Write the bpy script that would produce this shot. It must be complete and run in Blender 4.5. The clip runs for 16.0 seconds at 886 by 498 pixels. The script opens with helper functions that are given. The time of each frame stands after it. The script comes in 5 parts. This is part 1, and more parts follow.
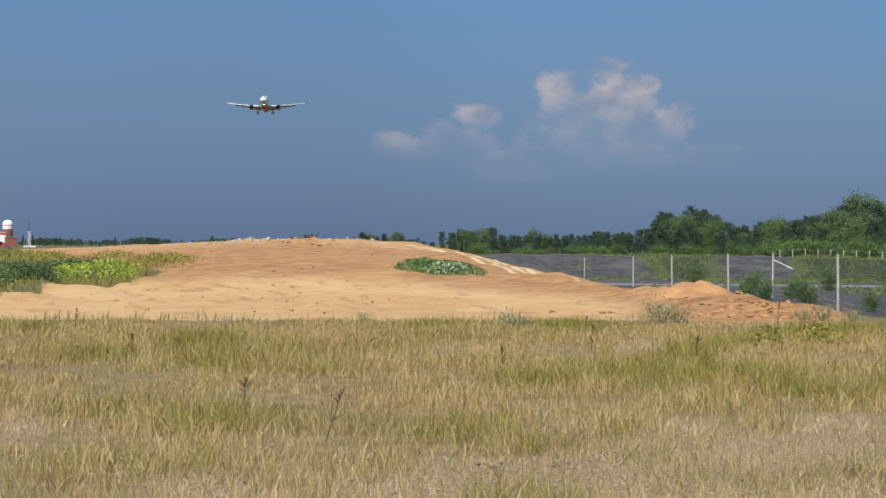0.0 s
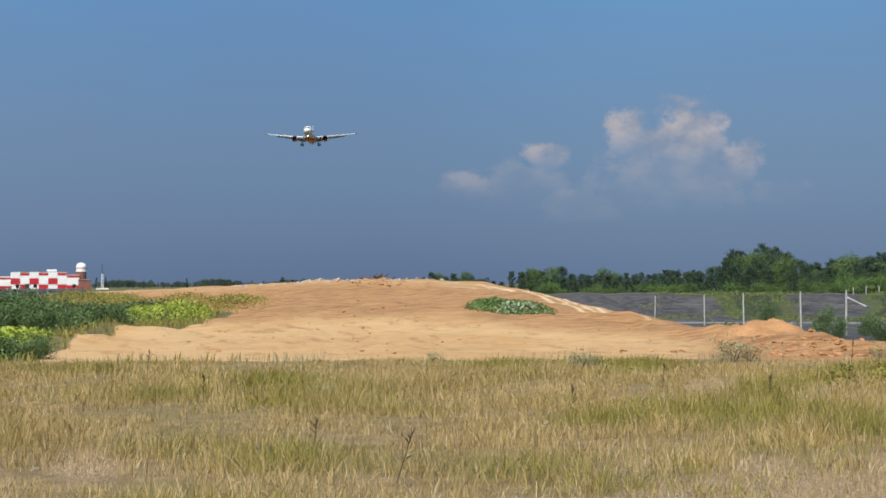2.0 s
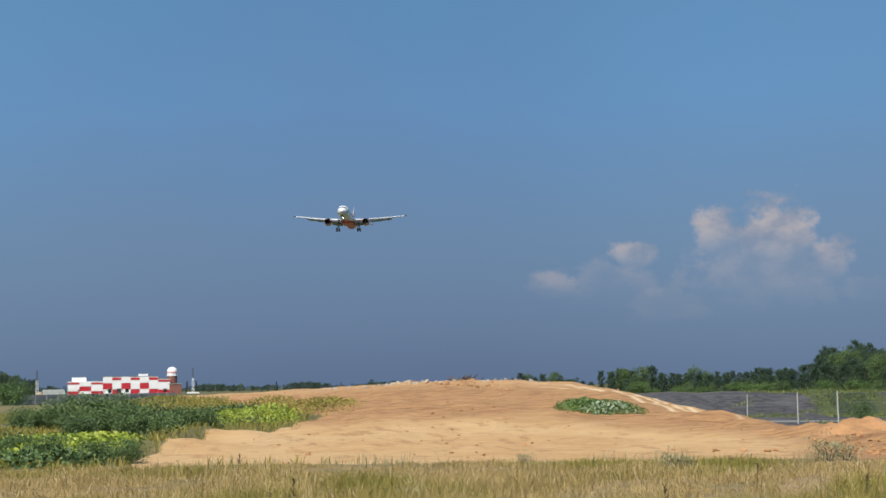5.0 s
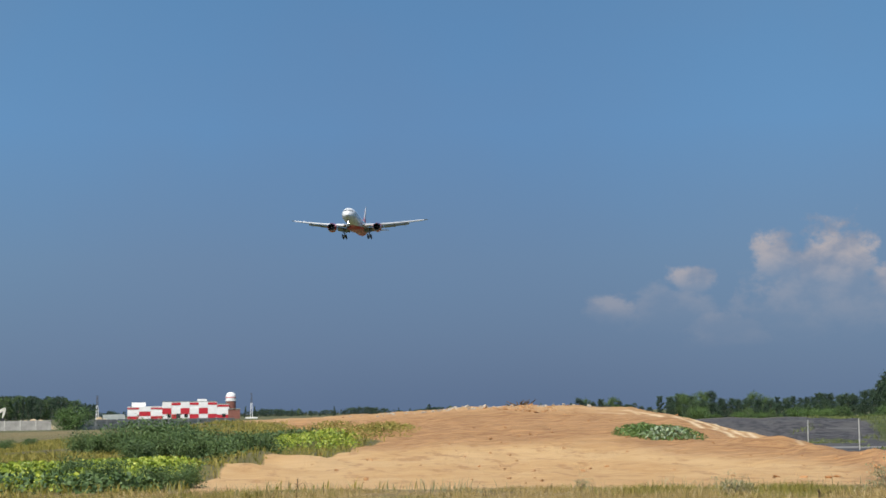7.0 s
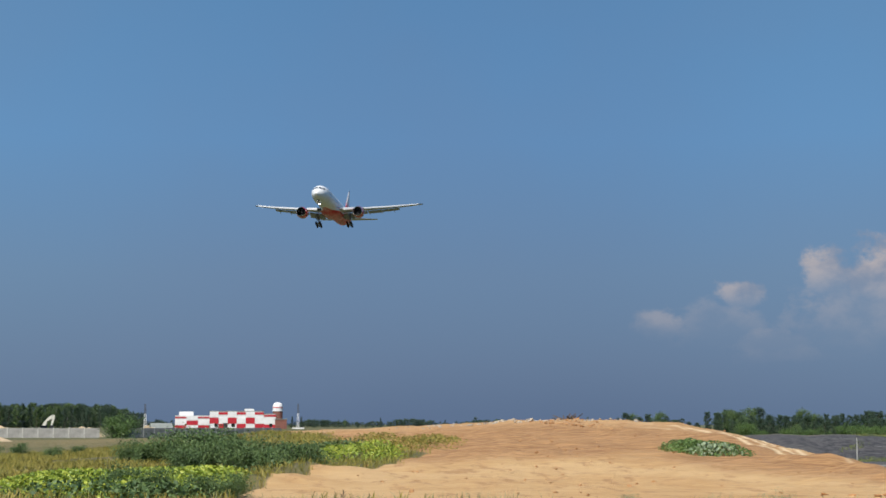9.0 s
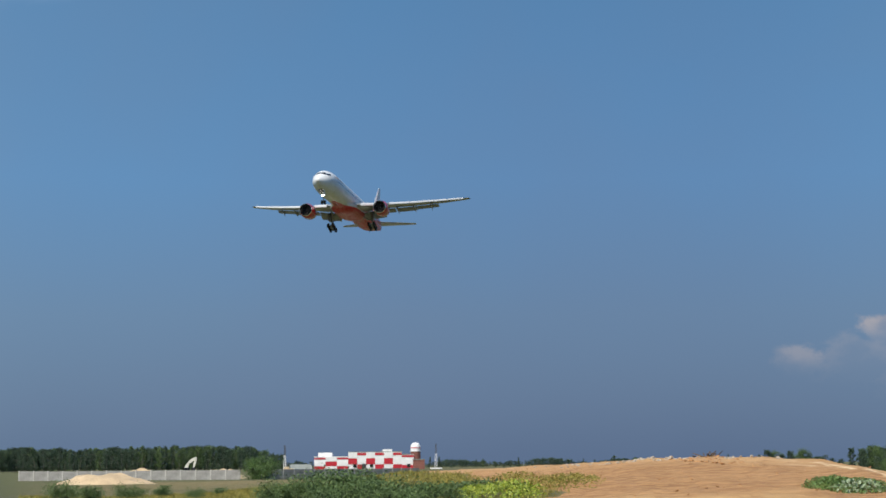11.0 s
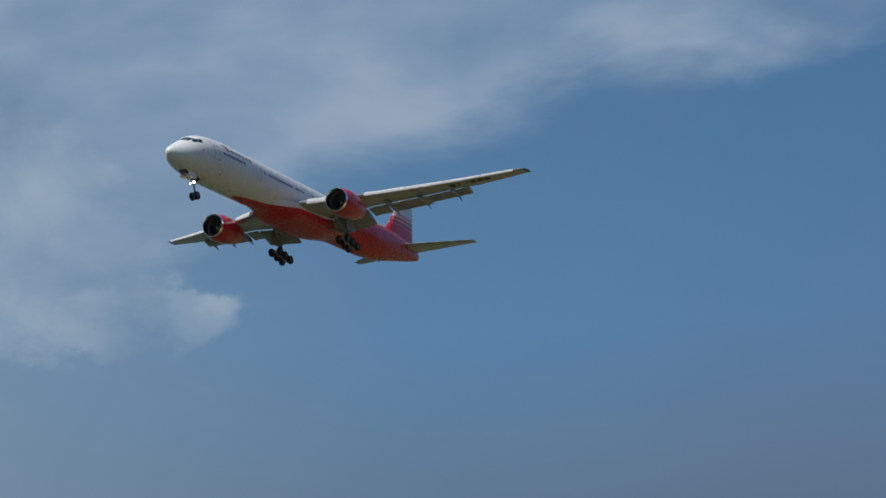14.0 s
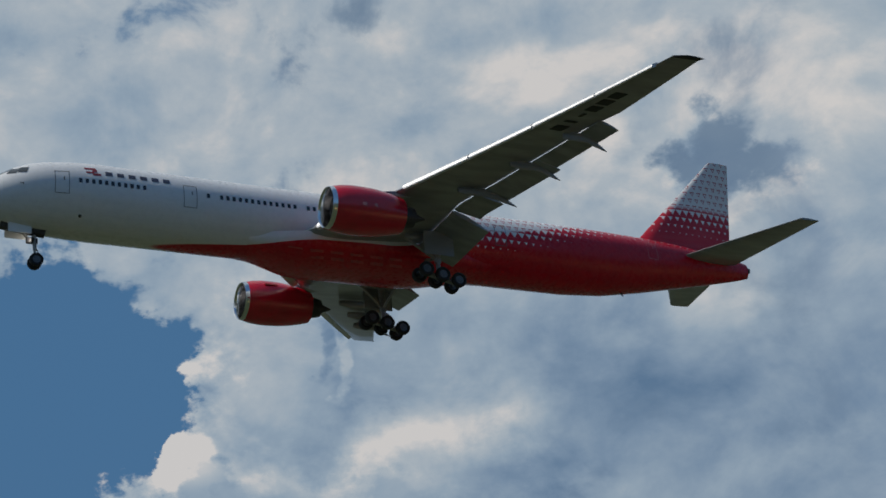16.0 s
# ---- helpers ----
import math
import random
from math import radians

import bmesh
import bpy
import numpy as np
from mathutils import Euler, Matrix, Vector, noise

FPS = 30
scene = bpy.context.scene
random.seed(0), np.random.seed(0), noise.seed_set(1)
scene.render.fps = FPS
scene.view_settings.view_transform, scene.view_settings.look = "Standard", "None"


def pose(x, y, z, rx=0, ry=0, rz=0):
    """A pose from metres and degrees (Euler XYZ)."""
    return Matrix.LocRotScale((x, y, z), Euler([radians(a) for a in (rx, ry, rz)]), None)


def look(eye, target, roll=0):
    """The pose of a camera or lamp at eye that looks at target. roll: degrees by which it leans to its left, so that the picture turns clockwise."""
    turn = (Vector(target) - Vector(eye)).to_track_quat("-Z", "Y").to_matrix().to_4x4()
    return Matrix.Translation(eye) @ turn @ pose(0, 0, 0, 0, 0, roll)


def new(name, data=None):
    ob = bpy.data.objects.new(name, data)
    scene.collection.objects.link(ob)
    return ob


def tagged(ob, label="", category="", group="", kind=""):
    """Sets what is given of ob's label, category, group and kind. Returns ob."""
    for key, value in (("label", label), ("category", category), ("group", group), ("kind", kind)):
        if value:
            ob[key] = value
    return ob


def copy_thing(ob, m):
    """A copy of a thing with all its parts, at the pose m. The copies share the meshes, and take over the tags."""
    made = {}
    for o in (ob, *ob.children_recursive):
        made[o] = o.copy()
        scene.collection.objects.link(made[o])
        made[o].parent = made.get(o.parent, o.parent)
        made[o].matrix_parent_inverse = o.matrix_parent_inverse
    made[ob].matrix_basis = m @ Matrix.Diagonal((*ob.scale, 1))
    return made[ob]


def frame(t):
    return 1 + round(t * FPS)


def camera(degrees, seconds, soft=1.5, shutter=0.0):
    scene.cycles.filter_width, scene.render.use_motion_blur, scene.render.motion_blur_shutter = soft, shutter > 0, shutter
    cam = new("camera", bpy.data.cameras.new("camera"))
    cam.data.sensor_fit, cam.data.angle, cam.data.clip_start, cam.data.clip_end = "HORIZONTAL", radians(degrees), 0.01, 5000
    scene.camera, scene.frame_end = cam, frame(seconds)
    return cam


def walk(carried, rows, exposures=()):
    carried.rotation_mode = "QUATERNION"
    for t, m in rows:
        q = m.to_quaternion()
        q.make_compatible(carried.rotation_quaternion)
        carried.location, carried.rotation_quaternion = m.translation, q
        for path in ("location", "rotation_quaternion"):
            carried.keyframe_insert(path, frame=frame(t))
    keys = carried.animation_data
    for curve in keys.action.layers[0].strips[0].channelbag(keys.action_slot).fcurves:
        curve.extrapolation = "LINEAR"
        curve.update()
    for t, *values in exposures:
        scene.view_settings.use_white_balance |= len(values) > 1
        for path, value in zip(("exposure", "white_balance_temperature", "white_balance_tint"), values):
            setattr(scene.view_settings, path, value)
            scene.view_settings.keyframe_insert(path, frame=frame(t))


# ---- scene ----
# ---------------------------------------------------------------- camera
EYE = (0.0, 0.0, 1.7)


def aim(az, el, roll):
    """The pose of the hand-held camera: degrees to the right of north, up, and lean."""
    a, e = radians(az), radians(el)
    way = Vector((math.sin(a) * math.cos(e), math.cos(a) * math.cos(e), math.sin(e)))
    return look(EYE, Vector(EYE) + way, roll)


cam = camera(30.01, 16.0, soft=1.6)
walk(cam, [
    (0, aim(14.075, -0.170, 0.227)),
    (0.5, aim(14.450, -0.867, 0.708)),
    (1, aim(13.651, -0.806, 0.102)),
    (1.5, aim(12.722, 0.011, -0.198)),
    (2, aim(11.669, 1.207, -0.176)),
    (2.5, aim(10.419, 1.756, -0.147)),
    (3, aim(10.045, 2.000, 0.407)),
    (3.5, aim(9.982, 2.319, -0.134)),
    (4, aim(9.699, 2.983, -0.352)),
    (4.5, aim(9.151, 4.140, -0.582)),
    (6.8, aim(6.905, 5.412, -0.743)),
    (7, aim(6.670, 5.615, -0.717)),
    (7.5, aim(6.607, 6.127, -0.969)),
    (8, aim(4.816, 5.910, -0.028)),
    (8.2, aim(5.381, 5.779, -0.040)),
    (10.3, aim(3.105, 6.662, -0.206)),
    (10.5, aim(2.605, 6.685, -0.334)),
    (11, aim(0.321, 7.422, -0.470)),
    (11.5, aim(-0.135, 8.336, -0.769)),
    (12, aim(-1.831, 8.764, -0.771)),
    (12.5, aim(-3.790, 9.394, -0.797)),
    (13, aim(-6.047, 10.528, -1.584)),
    (13.5, aim(-9.478, 11.393, -2.374)),
    (14, aim(-13.324, 12.703, -3.341)),
    (14.5, aim(-19.492, 14.615, -5.605)),
    (15, aim(-27.280, 16.510, -7.246)),
    (15.5, aim(-38.916, 18.689, -7.476)),
    (16, aim(-51.905, 21.156, -6.572)),
], exposures=[(0, 0.12), (3, 0.1), (7, 0.03), (11, -0.02), (12, -0.1), (13, -0.22), (14, -0.4), (14.5, -0.5), (15, -0.55), (16, -0.6)])

# ---------------------------------------------------------------- sky and sun
SUN_AZ, SUN_EL = radians(208), radians(51)


def build_sky(n, out):
    way = n.node("ShaderNodeTexCoord").outputs["Generated"]
    x, y, z = n.xyz(way)
    el = n.math("MULTIPLY", n.math("ARCSINE", n.math("MINIMUM", n.math("MAXIMUM", z, -1.0), 1.0)), 57.2958)
    az = n.math("MULTIPLY", n.math("ARCTAN2", x, y), 57.2958)
    sky = n.t.nodes.new("ShaderNodeTexSky")
    sky.sky_type, sky.sun_disc = "NISHITA", False
    sky.sun_elevation, sky.sun_rotation = SUN_EL, SUN_AZ
    sky.dust_density = 2.0
    clear = n.vec("MULTIPLY", sky.outputs[0], (0.1, 0.1, 0.1))
    haze = n.ramp(n.step(el, -2.0, 40.0, smooth=False),
                  [(0.0, (0.108, 0.165, 0.275)), (0.05, (0.115, 0.178, 0.298)), (0.17, (0.128, 0.232, 0.39)), (0.28, (0.112, 0.27, 0.505)), (0.45, (0.095, 0.245, 0.46)), (0.75, (0.08, 0.2, 0.4)), (1.0, (0.08, 0.19, 0.4))])
    base = n.mix(0.9, clear, haze)
    # slow unevenness of the haze
    soft = n.noise(way, 5.0, 3)
    base = n.mix(n.step(soft, 0.35, 0.75, 0.0, 0.22), base, (0.16, 0.23, 0.36))

    flat = n.join(n.math("MULTIPLY", az, 0.055), n.math("MULTIPLY", el, 0.072), 0.0)
    # greyer air towards the west
    base = n.mix(n.math("MULTIPLY", n.step(az, -12.0, -32.0, 0.0, 0.75), n.step(az, -56.0, -61.0, 1.0, 0.0)), base, (0.235, 0.35, 0.49))
    base = n.mix(n.step(az, -55.0, -60.0, 0.0, 0.85), base, (0.088, 0.222, 0.43))
    tilt = n.math("ADD", n.step(az, -16.0, 5.0, 1.02, 0.92), n.step(az, 9.0, 20.0, 0.0, 0.08))
    base = n.vec("MULTIPLY", base, n.join(tilt, tilt, n.math("ADD", n.math("MULTIPLY", tilt, 0.7), 0.3)))

    # high veil: its ragged lower edge sinks from right to left
    edge = n.ramp(n.step(az, -30.0, 10.0, smooth=False),
                  [(0.0, (0.3,) * 3), (0.2, (0.43,) * 3), (0.3, (0.52,) * 3), (0.42, (0.535,) * 3), (0.56, (0.63,) * 3), (0.7, (0.60,) * 3), (1.0, (0.70,) * 3)])
    rag = n.noise(n.vec("MULTIPLY", flat, (0.8, 1.6, 1.0)), 3.0, 7, 0.55, 0.3)
    over = n.math("ADD", n.math("SUBTRACT", el, n.math("MULTIPLY", edge, 29.0)), n.math("MULTIPLY", n.math("SUBTRACT", rag, 0.5), 5.0))
    veil = n.math("MULTIPLY", n.step(over, -0.7, 2.0), n.math("MULTIPLY", n.step(az, 11.0, -4.0), n.step(az, -54.0, -60.0, 1.0, 0.0)))
    wisp = n.noise(n.vec("MULTIPLY", flat, (0.8, 1.2, 1.0)), 2.4, 6, 0.5, 0.2)
    sheet = n.ramp(n.step(wisp, 0.3, 0.7), [(0.0, (0.215, 0.34, 0.515)), (0.5, (0.285, 0.41, 0.585)), (1.0, (0.40, 0.505, 0.65))])
    sheet = n.mix(n.math("MULTIPLY", n.math("MULTIPLY", n.step(az, -27.0, -35.0), n.step(az, -36.0, -39.5, 1.0, 0.0)), n.step(el, 17.0, 24.0)), sheet, (0.66, 0.72, 0.74))
    sheet = n.mix(n.step(az, -37.0, -40.0), sheet, n.mix(n.step(wisp, 0.35, 0.65), (0.16, 0.26, 0.41), (0.25, 0.35, 0.48)))
    base = n.mix(n.math("MULTIPLY", veil, n.step(n.math("ADD", wisp, n.step(az, 0.0, -20.0, 0.05, 0.3)), 0.25, 0.7, 0.4, 0.95)), base, sheet)

    # heaped cloud to the west, lit from above on its left
    def field(a0, e0):
        p = n.join(n.math("MULTIPLY", a0, 0.055), n.math("MULTIPLY", e0, 0.072), 0.0)
        aw = n.math("ADD", a0, n.math("MULTIPLY", n.math("SUBTRACT", n.noise(p, 5.0, 8, 0.58), 0.5), 7.0))
        ew = n.math("ADD", e0, n.math("MULTIPLY", n.math("SUBTRACT", n.noise(n.vec("ADD", p, (4.0, 2.0, 3.0)), 5.5, 8, 0.58), 0.5), 5.5))
        d = n.step(az, -25.0, -36.0, 0.0, 0.62)
        for a, e, ra, re, k in PUFFS:
            q = n.join(n.math("MULTIPLY", n.math("SUBTRACT", aw, a), 1 / ra), n.math("MULTIPLY", n.math("SUBTRACT", ew, e), 1 / re), 0.0)
            d = n.math("ADD", d, n.step(n.vec("LENGTH", q), 0.35, 1.15, k, 0.0))
        f = n.noise(n.vec("ADD", p, (1.0, 7.0, 1.5)), 4.0, 9, 0.57, 0.25)
        return n.math("ADD", d, n.math("MULTIPLY", n.math("SUBTRACT", f, 0.5), 1.5))

    here = field(az, el)
    there = field(n.math("SUBTRACT", az, 0.55), n.math("ADD", el, 0.75))
    crisp = n.step(az, -27.0, -56.0, 0.36, 0.12)
    mask = n.step(here, n.math("SUBTRACT", 0.42, crisp), n.math("ADD", 0.42, crisp))
    light = n.math("ADD", n.math("MULTIPLY", n.math("SUBTRACT", n.math("MINIMUM", here, 1.4), n.math("MINIMUM", there, 1.4)), n.step(az, -24.0, -44.0, 0.2, 0.62)), 0.36)
    light = n.math("ADD", light, n.math("MULTIPLY", n.math("SUBTRACT", n.noise(n.vec("ADD", flat, (3.0, 1.0, 3.0)), 2.6, 7, 0.55, 0.3), 0.5), 1.0))
    light = n.math("ADD", light, n.math("ADD", n.step(az, -29.0, -39.0, -0.02, 0.16), n.math("MULTIPLY", n.step(el, 13.0, 24.0, -0.1, 0.13), n.step(az, -24.0, -34.0))))
    for a, e, ra, re, k in GLEAMS:
        q = n.join(n.math("MULTIPLY", n.math("SUBTRACT", az, a), 1 / ra), n.math("MULTIPLY", n.math("SUBTRACT", el, e), 1 / re), 0.0)
        light = n.math("ADD", light, n.step(n.vec("LENGTH", q), 0.2, 1.2, k, 0.0))
    tone = n.ramp(light, [(0.0, (0.15, 0.262, 0.425)), (0.3, (0.28, 0.40, 0.555)), (0.55, (0.42, 0.54, 0.665)), (0.78, (0.60, 0.68, 0.75)), (1.0, (0.92, 0.89, 0.87))])
    col = n.mix(n.math("MULTIPLY", n.math("MULTIPLY", mask, n.step(az, -14.0, -20.0)), n.step(az, -19.0, -36.0, 0.5, 0.95)), base, tone)

    # cumulus over the woods
    warp = n.noise(flat, 16.0, 6, 0.62)
    heap, lit = 0.0, 0.0
    for a, e, ra, re, s in HEAPS:
        dy = n.math("SUBTRACT", el, e)
        q = n.join(n.math("MULTIPLY", n.math("SUBTRACT", az, a), 1 / ra), n.math("MULTIPLY", dy, 1 / re), 0.0)
        d = n.math("ADD", n.vec("LENGTH", q), n.math("MULTIPLY", n.math("SUBTRACT", warp, 0.5), 1.9))
        up = n.step(dy, -0.95 * re, 0.55 * re, 0.0, 1.0)
        body = n.math("MULTIPLY", n.step(d, 1.08, 0.55), n.math("MULTIPLY", up, s))
        heap = n.math("MAXIMUM", heap, body)
    tone = n.mix(n.step(n.noise(flat, 12.0, 5), 0.35, 0.65), (0.24, 0.28, 0.37), (0.46, 0.42, 0.43))
    col = n.mix(heap, col, tone)
    n.put(out.inputs["Color"], col)
    out.inputs["Strength"].default_value = 1.0


# azimuth, elevation, half-widths and weight of cloud bodies and gaps, then of bright and dull places in them
PUFFS = ((-22.0, 10.9, 2.0, 1.6, 0.9), (-26.0, 10.2, 3.2, 1.7, 0.8), (-28.6, 15.0, 4.2, 4.2, 0.85), (-24.5, 13.0, 2.0, 2.0, 0.4), (-34.5, 22.5, 5.0, 5.0, 0.45), (-41.2, 22.7, 1.8, 1.6, -0.52),
         (-31.5, 10.5, 4.0, 2.2, 0.3), (-53.0, 13.6, 4.5, 2.6, 0.6), (-58.0, 12.6, 5.0, 2.0, 0.8), (-61.9, 13.9, 1.6, 1.4, 0.9), (-58.5, 17.8, 3.4, 4.2, 0.5), (-51.0, 21.0, 8.0, 6.0, 0.4),
         (-67.2, 17.6, 6.4, 4.4, -1.9), (-72.0, 14.0, 6.0, 8.0, -1.6), (-64.6, 26.0, 4.0, 3.2, 0.1), (-47.5, 27.5, 6.0, 3.0, 0.3), (-56.6, 18.2, 0.7, 0.9, -0.5))
GLEAMS = ((-22.0, 11.0, 2.0, 1.4, 0.22), (-26.2, 10.2, 1.8, 0.8, 0.18), (-35.5, 24.3, 4.5, 3.0, 0.32), (-42.5, 18.8, 2.6, 3.0, 0.25), (-45.7, 24.5, 2.0, 1.6, 0.35), (-48.5, 26.8, 3.0, 1.6, 0.3),
          (-53.6, 14.4, 3.0, 2.0, 0.26), (-50.0, 15.0, 2.6, 1.8, 0.2), (-61.8, 14.6, 1.8, 1.0, 0.45), (-44.0, 15.4, 4.2, 2.8, -0.16), (-41.5, 22.6, 2.0, 1.8, -0.3), (-28.0, 12.5, 4.0, 4.5, 0.14), (-58.5, 18.0, 3.0, 3.0, 0.12),
          (-64.5, 26.5, 3.5, 2.4, -0.2), (-32.0, 15.8, 4.0, 3.2, 0.12), (-42.0, 26.0, 6.0, 2.6, 0.18), (-27.0, 21.0, 4.0, 5.0, -0.16), (-26.0, 12.5, 3.5, 3.0, -0.08), (-31.0, 18.5, 5.0, 5.0, -0.14), (-46.0, 21.5, 5.0, 3.0, 0.12), (-56.0, 23.0, 5.0, 3.0, 0.1))
HEAPS = ((18.3, 5.0, 1.0, 1.1, 0.9), (20.0, 4.8, 1.5, 1.6, 0.95), (21.9, 4.0, 0.9, 0.9, 0.7), (15.3, 4.35, 0.9, 0.65, 0.7), (12.6, 3.35, 1.1, 0.7, 0.4),
         (14.4, 3.3, 2.2, 1.0, 0.22), (19.5, 3.4, 3.4, 1.6, 0.3), (16.3, 2.6, 1.6, 0.8, 0.25), (23.2, 3.0, 1.3, 0.6, 0.18))

# ---------------------------------------------------------------- materials


class Net:
    """Short hand for building node trees."""

    def __init__(self, tree):
        self.t = tree

    def node(self, kind, _out=0, **kw):
        n = self.t.nodes.new(kind)
        for k, v in kw.items():
            if k.startswith("i_"):
                self.put(n.inputs[k[2:].replace("_", " ")], v)
            elif k.startswith("n_"):
                self.put(n.inputs[int(k[2:])], v)
        return n

    def put(self, socket, v):
        if isinstance(v, bpy.types.NodeSocket):
            self.t.links.new(v, socket)
        elif isinstance(v, (tuple, list)) and len(v) == 3 and socket.type == "RGBA":
            socket.default_value = (*v, 1)
        else:
            socket.default_value = v

    def math(self, op, a, b=0.0, c=0.0, clamp=False):
        n = self.t.nodes.new("ShaderNodeMath")
        n.operation, n.use_clamp = op, clamp
        for s, v in zip(n.inputs, (a, b, c)):
            self.put(s, v)
        return n.outputs[0]

    def vec(self, op, a, b=(0, 0, 0)):
        n = self.t.nodes.new("ShaderNodeVectorMath")
        n.operation = op
        self.put(n.inputs[0], a)
        self.put(n.inputs[1], b)
        return n.outputs["Value"] if op in ("LENGTH", "DISTANCE", "DOT_PRODUCT") else n.outputs["Vector"]

    def mix(self, f, a, b):
        n = self.t.nodes.new("ShaderNodeMix")
        n.data_type = "RGBA"
        self.put(n.inputs[0], f)
        self.put(n.inputs[6], a)
        self.put(n.inputs[7], b)
        return n.outputs[2]

    def step(self, v, lo, hi, a=0.0, b=1.0, smooth=True):
        n = self.t.nodes.new("ShaderNodeMapRange")
        n.interpolation_type = "SMOOTHSTEP" if smooth else "LINEAR"
        for s, x in zip(n.inputs, (v, lo, hi, a, b)):
            self.put(s, x)
        return n.outputs[0]

    def noise(self, vector, scale, detail=4.0, rough=0.55, distort=0.0):
        n = self.t.nodes.new("ShaderNodeTexNoise")
        self.put(n.inputs["Vector"], vector)
        n.inputs["Scale"].default_value, n.inputs["Detail"].default_value = scale, detail
        n.inputs["Roughness"].default_value, n.inputs["Distortion"].default_value = rough, distort
        return n.outputs[0]

    def voronoi(self, vector, scale, feature="F1", rnd=1.0):
        n = self.t.nodes.new("ShaderNodeTexVoronoi")
        n.feature = feature
        self.put(n.inputs["Vector"], vector)
        n.inputs["Scale"].default_value, n.inputs["Randomness"].default_value = scale, rnd
        return n

    def xyz(self, v):
        n = self.t.nodes.new("ShaderNodeSeparateXYZ")
        self.put(n.inputs[0], v)
        return n.outputs

    def join(self, x, y, z):
        n = self.t.nodes.new("ShaderNodeCombineXYZ")
        for s, v in zip(n.inputs, (x, y, z)):
            self.put(s, v)
        return n.outputs[0]

    def ramp(self, f, stops):
        n = self.t.nodes.new("ShaderNodeValToRGB")
        self.put(n.inputs[0], f)
        e = n.color_ramp.elements
        while len(e) < len(stops):
            e.new(0.5)
        for el, (p, c) in zip(e, stops):
            el.position, el.color = p, (*c, 1)
        return n.outputs[0]

    def bump(self, h, strength=0.3, distance=0.05):
        n = self.t.nodes.new("ShaderNodeBump")
        n.inputs["Strength"].default_value, n.inputs["Distance"].default_value = strength, distance
        self.put(n.inputs["Height"], h)
        return n.outputs[0]


def material(name, build, rough=0.7, metal=0.0, coat=0.0):
    m = bpy.data.materials.new(name)
    m.use_nodes = True
    b = m.node_tree.nodes["Principled BSDF"]
    b.inputs["Roughness"].default_value, b.inputs["Metallic"].default_value = rough, metal
    b.inputs["Coat Weight"].default_value = coat
    n = Net(m.node_tree)
    out = build(n) if callable(build) else build
    keys = ("Base Color", "Normal", "Roughness")
    for k, v in zip(keys, out if isinstance(out, list) else [out]):
        if v is not None:
            n.put(b.inputs[k], v)
    return m


def obj(n):
    return n.node("ShaderNodeTexCoord").outputs["Object"]


def worn(base, scale=1.5, amount=0.14, bump=0.0, fine=30.0):
    """A paint or plain surface with cloudy wear at two scales."""
    def build(n):
        o = obj(n)
        a, b = n.noise(o, scale, 5), n.noise(o, fine, 3)
        f = n.math("ADD", n.math("MULTIPLY", a, 0.7), n.math("MULTIPLY", b, 0.3))
        lo = tuple(c * (1 - amount) for c in base)
        hi = tuple(min(1, c * (1 + amount)) for c in base)
        return [n.mix(n.step(f, 0.3, 0.7), lo, hi), n.bump(b, bump, 0.02) if bump else None]
    return build


RED = (0.50, 0.004, 0.02)
WHITE = (0.72, 0.735, 0.745)


def streaks(n, o):
    s = n.vec("MULTIPLY", o, (0.12, 1.4, 1.4))
    return n.step(n.noise(s, 1.6, 5), 0.35, 0.75)


def triangles(n, u, v, size, cell, white):
    """Rows of small triangles: white triangles on red where white falls, red outlines on white where it rises."""
    uu, vv = n.math("DIVIDE", u, cell), n.math("DIVIDE", v, cell)
    row = n.math("FLOOR", vv)
    off = n.math("MULTIPLY", n.math("MODULO", n.math("ABSOLUTE", row), 2.0), 0.5)
    fu = n.math("SUBTRACT", n.math("FRACT", n.math("ADD", uu, off)), 0.5)
    fv = n.math("SUBTRACT", n.math("FRACT", vv), 0.5)
    # triangle that points down
    d = n.math("MAXIMUM", n.math("ADD", n.math("MULTIPLY", n.math("ABSOLUTE", fu), 1.7), n.math("MULTIPLY", fv, -0.9)), fv)
    inside = n.step(d, size, n.math("ADD", size, 0.05), 1.0, 0.0)
    ring = n.math("MULTIPLY", n.step(d, 0.28, 0.33, 1.0, 0.0), n.step(d, 0.13, 0.18))
    low = n.mix(inside, RED, WHITE)
    high = n.mix(ring, WHITE, (0.42, 0.10, 0.12))
    return n.mix(white, low, high)


